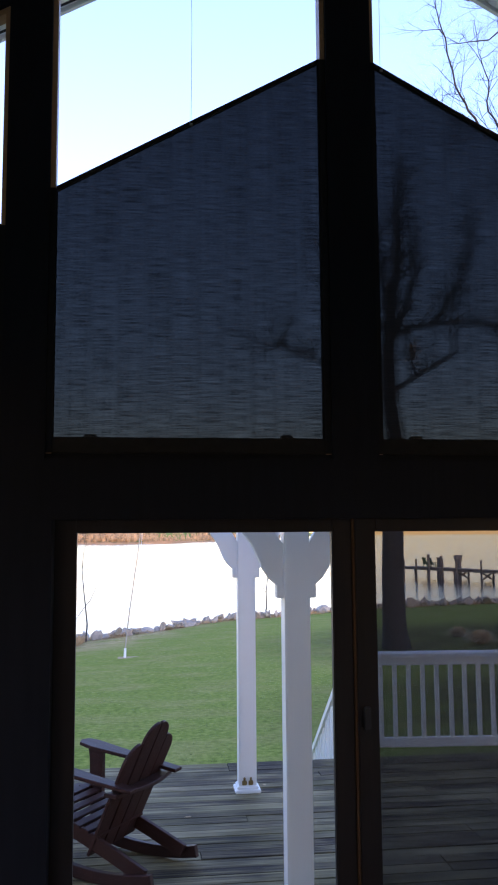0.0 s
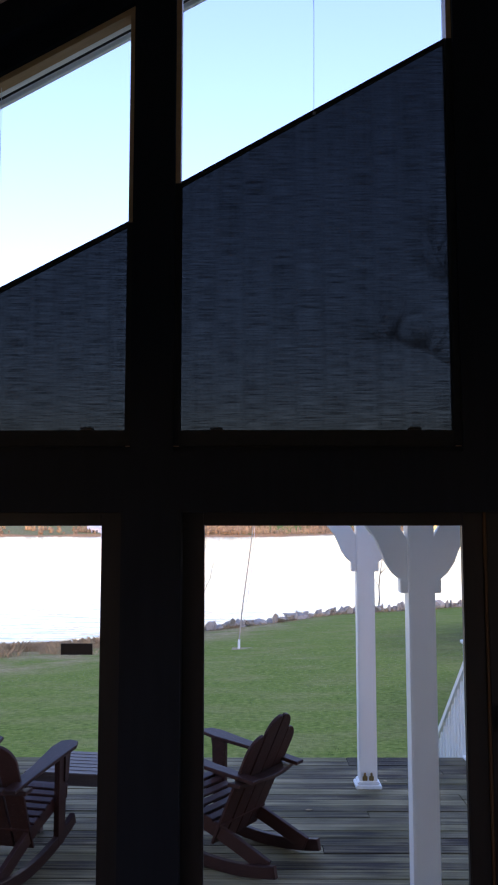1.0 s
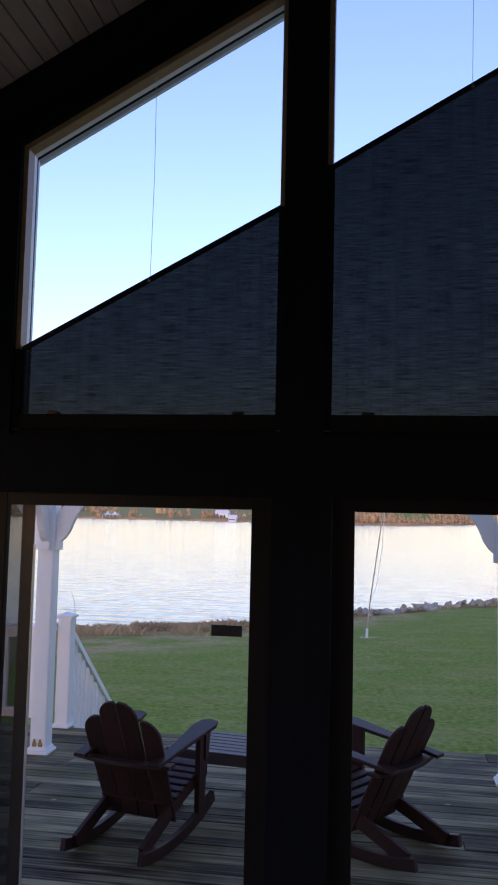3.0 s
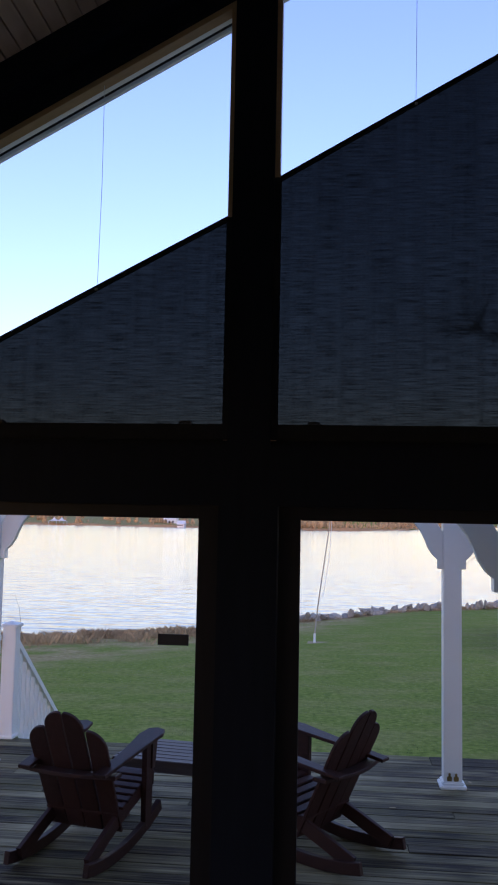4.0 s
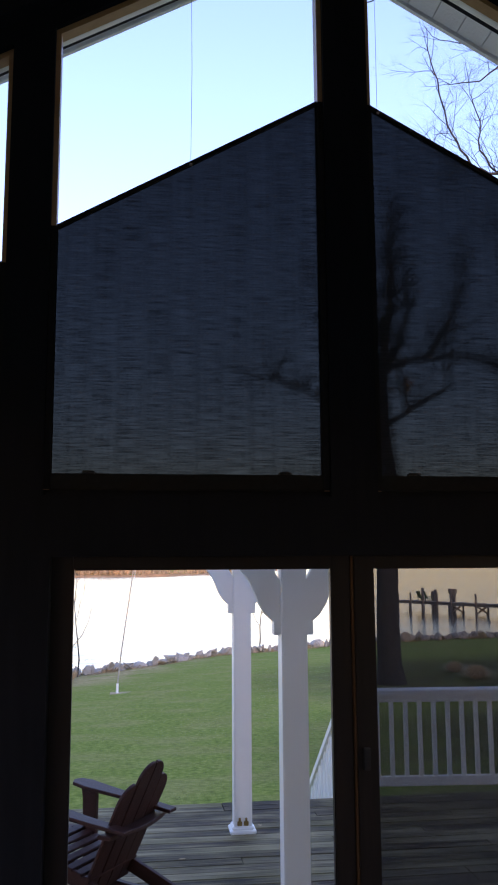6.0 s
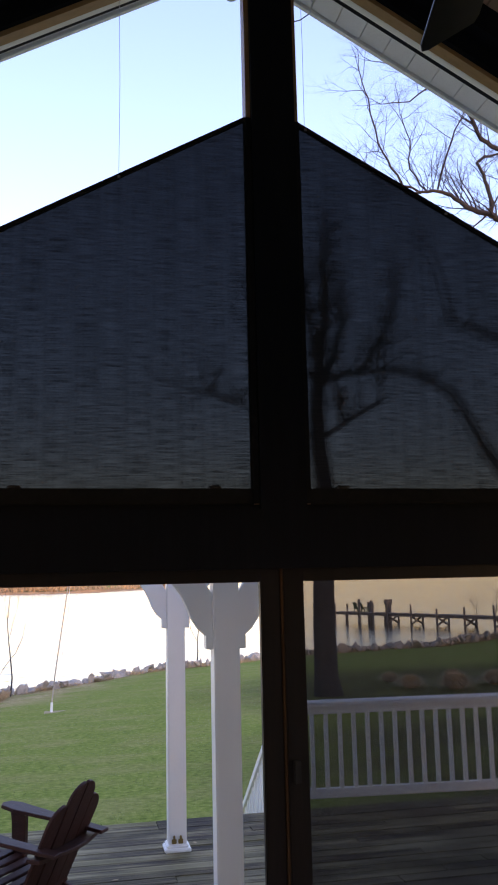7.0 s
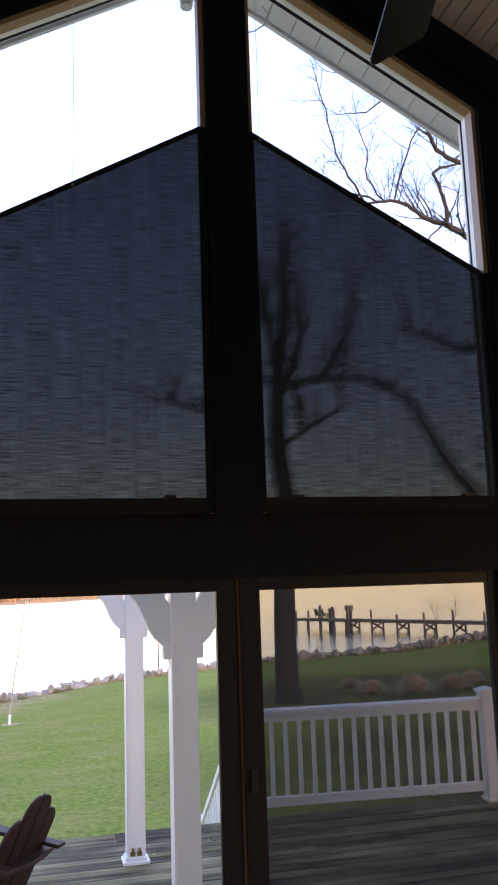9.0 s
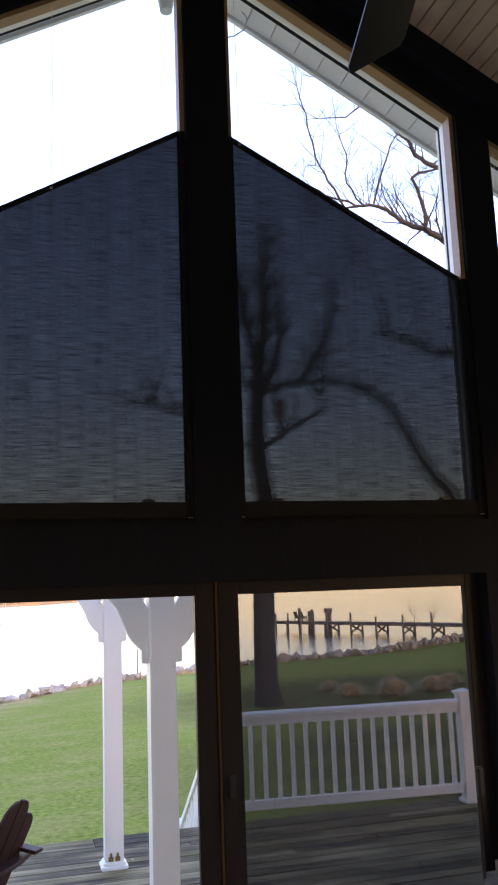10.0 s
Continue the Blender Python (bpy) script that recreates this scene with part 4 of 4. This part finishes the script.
limb(v, fc, vec((8.84, 26.31, 9.7), (8.58, 26.31, 11.62), (8.43, 26.31, 12.96), (8.33, 26.31, 13.9)), 0.19, 0.06, rng, 14, 1.4, 2, 0.04)
limb(v, fc, vec((8.95, 26.31, 7.3), (9.76, 26.31, 7.8), (10.39, 26.31, 8.16), (11.21, 26.31, 8.72), (11.36, 26.31, 9.5), (11.43, 26.31, 10.84), (11.84, 26.31, 11.98)), 0.10, 0.05, rng, 13, 1.2, 2, 0.04)
limb(v, fc, vec((9.76, 26.31, 7.85), (9.46, 26.2, 9.23), (9.09, 26.1, 10.1)), 0.10, 0.05, rng, 7, 0.9, 2, 0.04)
limb(v, fc, vec((8.84, 26.31, 9.0), (9.59, 26.5, 10.33), (9.99, 26.6, 11.68), (9.98, 26.6, 13.03)), 0.15, 0.05, rng, 14, 1.5, 2, 0.04)
limb(v, fc, vec((8.86, 26.31, 9.3), (10.47, 26.0, 9.81), (11.46, 25.8, 11.29), (11.64, 25.7, 12.66)), 0.13, 0.05, rng, 14, 1.5, 2, 0.04)
limb(v, fc, vec((8.80, 26.31, 7.2), (6.89, 26.31, 8.01), (6.06, 26.31, 8.48), (4.81, 26.31, 8.92), (3.99, 26.31, 9.11)), 0.09, 0.03, rng, 14, 1.3, 2, 0.04)
limb(v, fc, vec((8.85, 26.31, 9.4), (7.5, 26.6, 10.6), (6.6, 26.8, 12.1)), 0.13, 0.04, rng, 15, 1.7, 2, 0.04)
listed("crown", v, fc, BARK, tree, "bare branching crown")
v, fc = [], []
tube(v, fc, vec((9.72, 26.31, 8.45), (9.80, 26.31, 8.75), (9.76, 26.31, 9.15)), [0.05, 0.15, 0.03], 7)
listed("leaf_clump", v, fc, DRY, tree, "withered clump of leaves hanging on")

rng = random.Random(33)
tree = thing("bare_tree", "large leafless tree with long limbs reaching over the lawn", "tree", "bare trees")
v, fc = [], []
g = ground_z(10.6, 11)
tube(v, fc, vec((10.7, 11, g - 0.1), (10.6, 11, g + 0.6), (10.4, 11, 2.5), (10.2, 11, 5.5), (10.1, 11, 8.5), (10.0, 11, 11.0)), [0.48, 0.36, 0.32, 0.27, 0.22, 0.15], 14)
listed("trunk", v, fc, BARK, tree)
v, fc = [], []
limb(v, fc, vec((10.4, 11, 2.0), (9.2, 11, 2.9), (8.15, 11, 3.67), (7.82, 11, 4.1), (7.45, 11, 4.58), (7.19, 11, 5.07), (6.93, 11, 5.5), (6.55, 11, 5.76), (6.11, 11, 5.92), (5.66, 11, 5.96), (5.1, 11, 5.86), (4.67, 11, 5.88)), 0.15, 0.025, rng, 6, 0.8, 2, up=0.03)
limb(v, fc, vec((10.2, 11, 6.1), (9.2, 11, 6.45), (8.4, 11, 6.6), (7.89, 11, 6.6), (7.43, 11, 6.79), (6.97, 11, 6.94), (6.89, 11, 7.45), (6.75, 11, 8.01)), 0.11, 0.03, rng, 5, 1.0, 2, up=0.03)
limb(v, fc, vec((10.1, 11, 8.0), (9.3, 11, 8.4), (8.59, 11, 8.91), (8.36, 11, 9.07), (8.07, 11, 9.21), (7.76, 11, 9.27), (7.5, 11, 9.36), (7.21, 11, 9.58), (6.94, 11, 9.63), (6.62, 11, 9.59), (6.32, 11, 9.52)), 0.085, 0.022, rng, 32, 0.95, 2, up=0.03)
limb(v, fc, vec((6.62, 11, 9.59), (5.99, 11.1, 9.83), (5.53, 11.2, 10.07)), 0.026, 0.012, rng, 11, 0.8, 2, up=0.03)
limb(v, fc, vec((6.32, 11, 9.52), (6.0, 11, 10.05), (5.79, 11, 10.5), (5.58, 11, 11.44), (5.44, 11, 12.03)), 0.026, 0.010, rng, 15, 0.75, 2, up=0.03)
limb(v, fc, vec((6.94, 11, 9.63), (7.22, 10.8, 10.63), (7.44, 10.7, 11.14)), 0.022, 0.010, rng, 12, 0.75, 2, up=0.03)
limb(v, fc, vec((6.75, 11, 9.62), (6.5, 11.3, 10.2), (6.6, 11.4, 10.9), (6.5, 11.5, 11.4)), 0.022, 0.009, rng, 12, 0.75, 2, up=0.03)
limb(v, fc, vec((8.07, 11, 9.21), (7.99, 10.9, 9.67), (7.89, 10.9, 9.99), (7.76, 10.9, 10.25), (7.94, 10.9, 10.39), (8.33, 11, 10.54)), 0.045, 0.022, rng, 11, 0.8, 2, up=0.03)
limb(v, fc, vec((10.0, 11, 10.2), (9.3, 11, 10.4), (8.73, 11, 10.55), (8.27, 11, 10.63), (7.95, 11, 10.82), (7.76, 11, 11.27), (7.48, 11, 11.64), (7.01, 11, 11.96), (6.48, 11, 12.21), (6.06, 11, 12.26)), 0.07, 0.012, rng, 23, 0.9, 2, up=0.03)
limb(v, fc, vec((7.01, 11, 11.96), (6.5, 11.1, 11.55), (5.95, 11.2, 11.5)), 0.02, 0.008, rng, 5, 0.6, 1, up=0.03)
limb(v, fc, vec((10.0, 11, 10.9), (9.8, 11.2, 12.5), (9.2, 11.4, 14.0)), 0.13, 0.04, rng, 5, 1.6, 2, up=0.03)
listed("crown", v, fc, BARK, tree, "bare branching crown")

for k, (x, y, h) in enumerate(((-2.75, 38.8, 4.4), (7.6, 50.0, 4.0), (-12.8, 31.2, 2.0), (33.5, 61.5, 4.0), (31.5, 60.5, 3.2))):
    rng = random.Random(90 + k)
    tree = thing("sapling", "thin leafless sapling on the river bank", "sapling", "bank saplings")
    v, fc = [], []
    g = ground_z(x, y)
    grow(v, fc, Vector((x, y, g - 0.05)), Vector((0.05, 0, 1)), h, 0.045 if h > 2.5 else 0.016, 2 if h > 2.5 else 0, rng, 0.22)
    listed("stem", v, fc, BARK, tree)

# ---- dock ----
dock = thing("dock", "long grey timber dock on cross-braced piles over the water", "dock")
A, B = Vector((35.5, 108.0, 0)), Vector((52.0, 64.0, 0))
along = (B - A).normalized()
across = Vector((-along.y, along.x, 0))
turn = math.degrees(math.atan2(along.y, along.x))
L = (B - A).length
dm = pose(A.x, A.y, 0, 0, 0, turn)
for s in (-1, 1):
    boxed("stringer", DOCK, dock, -0.5, L, s * 0.8 - 0.09, s * 0.8 + 0.09, -2.55, -2.27, bevel=0, turn=dm)
n = 60
for k in range(n):
    boxed("plank", DOCK, dock, -0.5 + k * (L + 0.5) / n, -0.5 + (k + 0.93) * (L + 0.5) / n, -1.0, 1.0, -2.265, -2.20, bevel=0, turn=dm)
rng = random.Random(5)
u, k = 0.0, 0
while u < L - 6:
    top = -1.35 + rng.uniform(-0.2, 0.35)
    for s in (-1, 1):
        v, fc = [], []
        p = A + along * u + across * (s * 0.95)
        tube(v, fc, [Vector((p.x, p.y, -6)), Vector((p.x, p.y, top if s < 0 else -2.25))], [0.13, 0.12], 10)
        listed("pile", v, fc, DOCK, dock)
    if u > 9:
        for s in (-1, 1):
            v, fc = [], []
            a, b = A + along * (u - 0.0) + across * (s * 0.95), A + along * u - across * (s * 0.95)
            tube(v, fc, [Vector((a.x, a.y, -2.45)), Vector((b.x, b.y, -3.45))], [0.12, 0.12], 6)
            listed("brace", v, fc, DOCK, dock)
    u += 2.6 if u < 9 else 4.3
GREEN = mat("faded green chair paint", (0.05, 0.09, 0.035), (0.10, 0.16, 0.07), 0.6, (6, 6, 6))


def dock_chair(u, side, yaw):
    p = A + along * u + across * side
    c = thing("dock_chair", "faded green wooden chair on the dock", "chair", "chairs on the dock", m=pose(p.x, p.y, -2.198, 0, 0, yaw))
    boxed("seat", GREEN, c, -0.32, 0.32, -0.30, 0.30, 0.34, 0.40, bevel=0.01)
    bm = bmesh.new()
    box(bm, -0.32, 0.32, -0.03, 0.03, 0.0, 0.95, 0.01, turn=pose(0, 0.30, 0.36, -22))
    part("backrest", bm, GREEN, c)
    for sx in (-1, 1):
        boxed("arm", GREEN, c, *sorted((sx * 0.30, sx * 0.44)), -0.36, 0.40, 0.60, 0.64, bevel=0.008)
        for y in (-0.30, 0.28):
            boxed("leg", GREEN, c, *sorted((sx * 0.31, sx * 0.38)), y - 0.05, y + 0.05, 0.0, 0.60, bevel=0.006)


dock_chair(3.4, 0.2, 118)
dock_chair(5.0, 0.1, 95)
lift = thing("boat_lift", "dark boat lift motor frame beside the dock", "boat lift")
for q, h in ((1.0, -0.6), (3.0, -1.0), (3.6, -0.8), (6.6, -0.7), (7.2, -0.75)):
    v, fc = [], []
    p = A + along * q + across * 2.4
    tube(v, fc, [Vector((p.x, p.y, -6)), Vector((p.x, p.y, h))], [0.2, 0.2], 10)
    listed("lift_pile", v, fc, DOCK, lift)
p = A + along * 6.9 + across * 2.4
boxed("motor_box", DOCK, lift, p.x - 0.45, p.x + 0.45, p.y - 0.4, p.y + 0.4, -1.25, -0.62, bevel=0.05)

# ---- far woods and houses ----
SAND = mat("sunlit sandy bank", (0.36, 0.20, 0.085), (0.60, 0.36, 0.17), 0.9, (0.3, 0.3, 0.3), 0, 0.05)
v, fc = [], []
for k in range(161):
    x = -520 + 6.5 * k
    y = far_shore_y(x)
    h = 1.3 + 0.9 * noise.noise(Vector((x * 0.03, 1, 4)))
    v += [(x, y - 3, WATER_Z - 0.3), (x, y - 0.6, WATER_Z + 0.25), (x, y + 0.3, WATER_Z + max(0.8, h)), (x, y + 12, WATER_Z + max(0.6, h) - 0.4)]
    if k:
        fc += [(4 * k - 4 + q, 4 * k + q, 4 * k + q + 1, 4 * k - 3 + q) for q in range(3)]
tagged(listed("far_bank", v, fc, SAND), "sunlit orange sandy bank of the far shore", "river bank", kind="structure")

rng = random.Random(77)
v, fc = [], []
for _ in range(4200):
    x = rng.uniform(-420, 420)
    y = far_shore_y(x) + 3 + abs(rng.gauss(0, 60))
    open_field = x < -55 and noise.noise(Vector((x * 0.035, y * 0.02, 6))) < 0.16
    if open_field and rng.random() < 0.93:
        continue
    z = ground_z(x, y)
    h = rng.uniform(2.0, 7.5) * (0.75 + 0.6 * noise.noise(Vector((x * 0.02, 0, 9))))
    r = h * rng.uniform(0.25, 0.42)
    i = len(v)
    rings = 4
    for q in range(rings):
        f = (q + 0.3) / rings
        rr = r * math.sin(math.pi * min(1, 0.25 + 0.75 * f))
        for s in range(6):
            a = s * 1.047 + q * 0.5
            k = rng.uniform(0.6, 1.25)
            v.append((x + rr * k * math.cos(a), y + rr * k * math.sin(a), z + h * f * rng.uniform(0.9, 1.1)))
    v.append((x, y, z + h))
    for q in range(rings - 1):
        for s in range(6):
            a, b = i + q * 6 + s, i + q * 6 + (s + 1) % 6
            fc.append((a, b, b + 6, a + 6))
    for s in range(6):
        fc.append((i + (rings - 1) * 6 + s, i + (rings - 1) * 6 + (s + 1) % 6, i + rings * 6))
tagged(listed("far_woods", v, fc, FAR_WOOD, smooth=False), "orange and brown autumn woods on the far shore, low sun in their colour", "woods", kind="stuff")


def far_house(x, y, w, h):
    z = -3.2 + 0.3
    hs = thing("far_house", "small white house on the far shore", "house", "far shore houses", m=pose(x, y, z))
    boxed("wall", WHITE, hs, -w / 2, w / 2, -4, 4, -1, h, bevel=0)
    bm = bmesh.new()
    prism(bm, [(-4.4, h), (4.4, h), (0, h + 2.6)], "x", -w / 2 - 0.4, w / 2 + 0.4)
    part("roof", bm, SOFFIT, hs)
    for k in range(3):
        boxed("window", METAL, hs, -w / 2 + w * (k + 0.6) / 3.6 - 0.6, -w / 2 + w * (k + 0.6) / 3.6 + 0.6, -4.08, -4.02, h * 0.35, h * 0.75, bevel=0)


def marquee(x, y, w):
    tent = thing("marquee", "white peaked marquee on the far shore", "tent", m=pose(x, y, WATER_Z + 1.0))
    bm = bmesh.new()
    for s in (-1, 1):
        base = [bm.verts.new((s * w / 4 + q * w / 4, r * 3.5, 1.9)) for q, r in ((-1, -1), (1, -1), (1, 1), (-1, 1))]
        waist = [bm.verts.new((s * w / 4 + q * w / 11, r * 1.2, 2.9)) for q, r in ((-1, -1), (1, -1), (1, 1), (-1, 1))]
        top = bm.verts.new((s * w / 4, 0, 4.6))
        for q in range(4):
            bm.faces.new((base[q], base[(q + 1) % 4], waist[(q + 1) % 4], waist[q]))
            bm.faces.new((waist[q], waist[(q + 1) % 4], top))
    part("canopy", bm, WHITE, tent)
    for q in (-0.5, 0, 0.5):
        for r in (-3.4, 3.4):
            boxed("tent_pole", WHITE, tent, q * w - 0.1, q * w + 0.1, r - 0.1, r + 0.1, -0.6, 1.9, bevel=0)


marquee(-193, 588, 11)
far_house(-103, 584, 5, 1.6)
far_house(-121, 640, 10, 5.0)
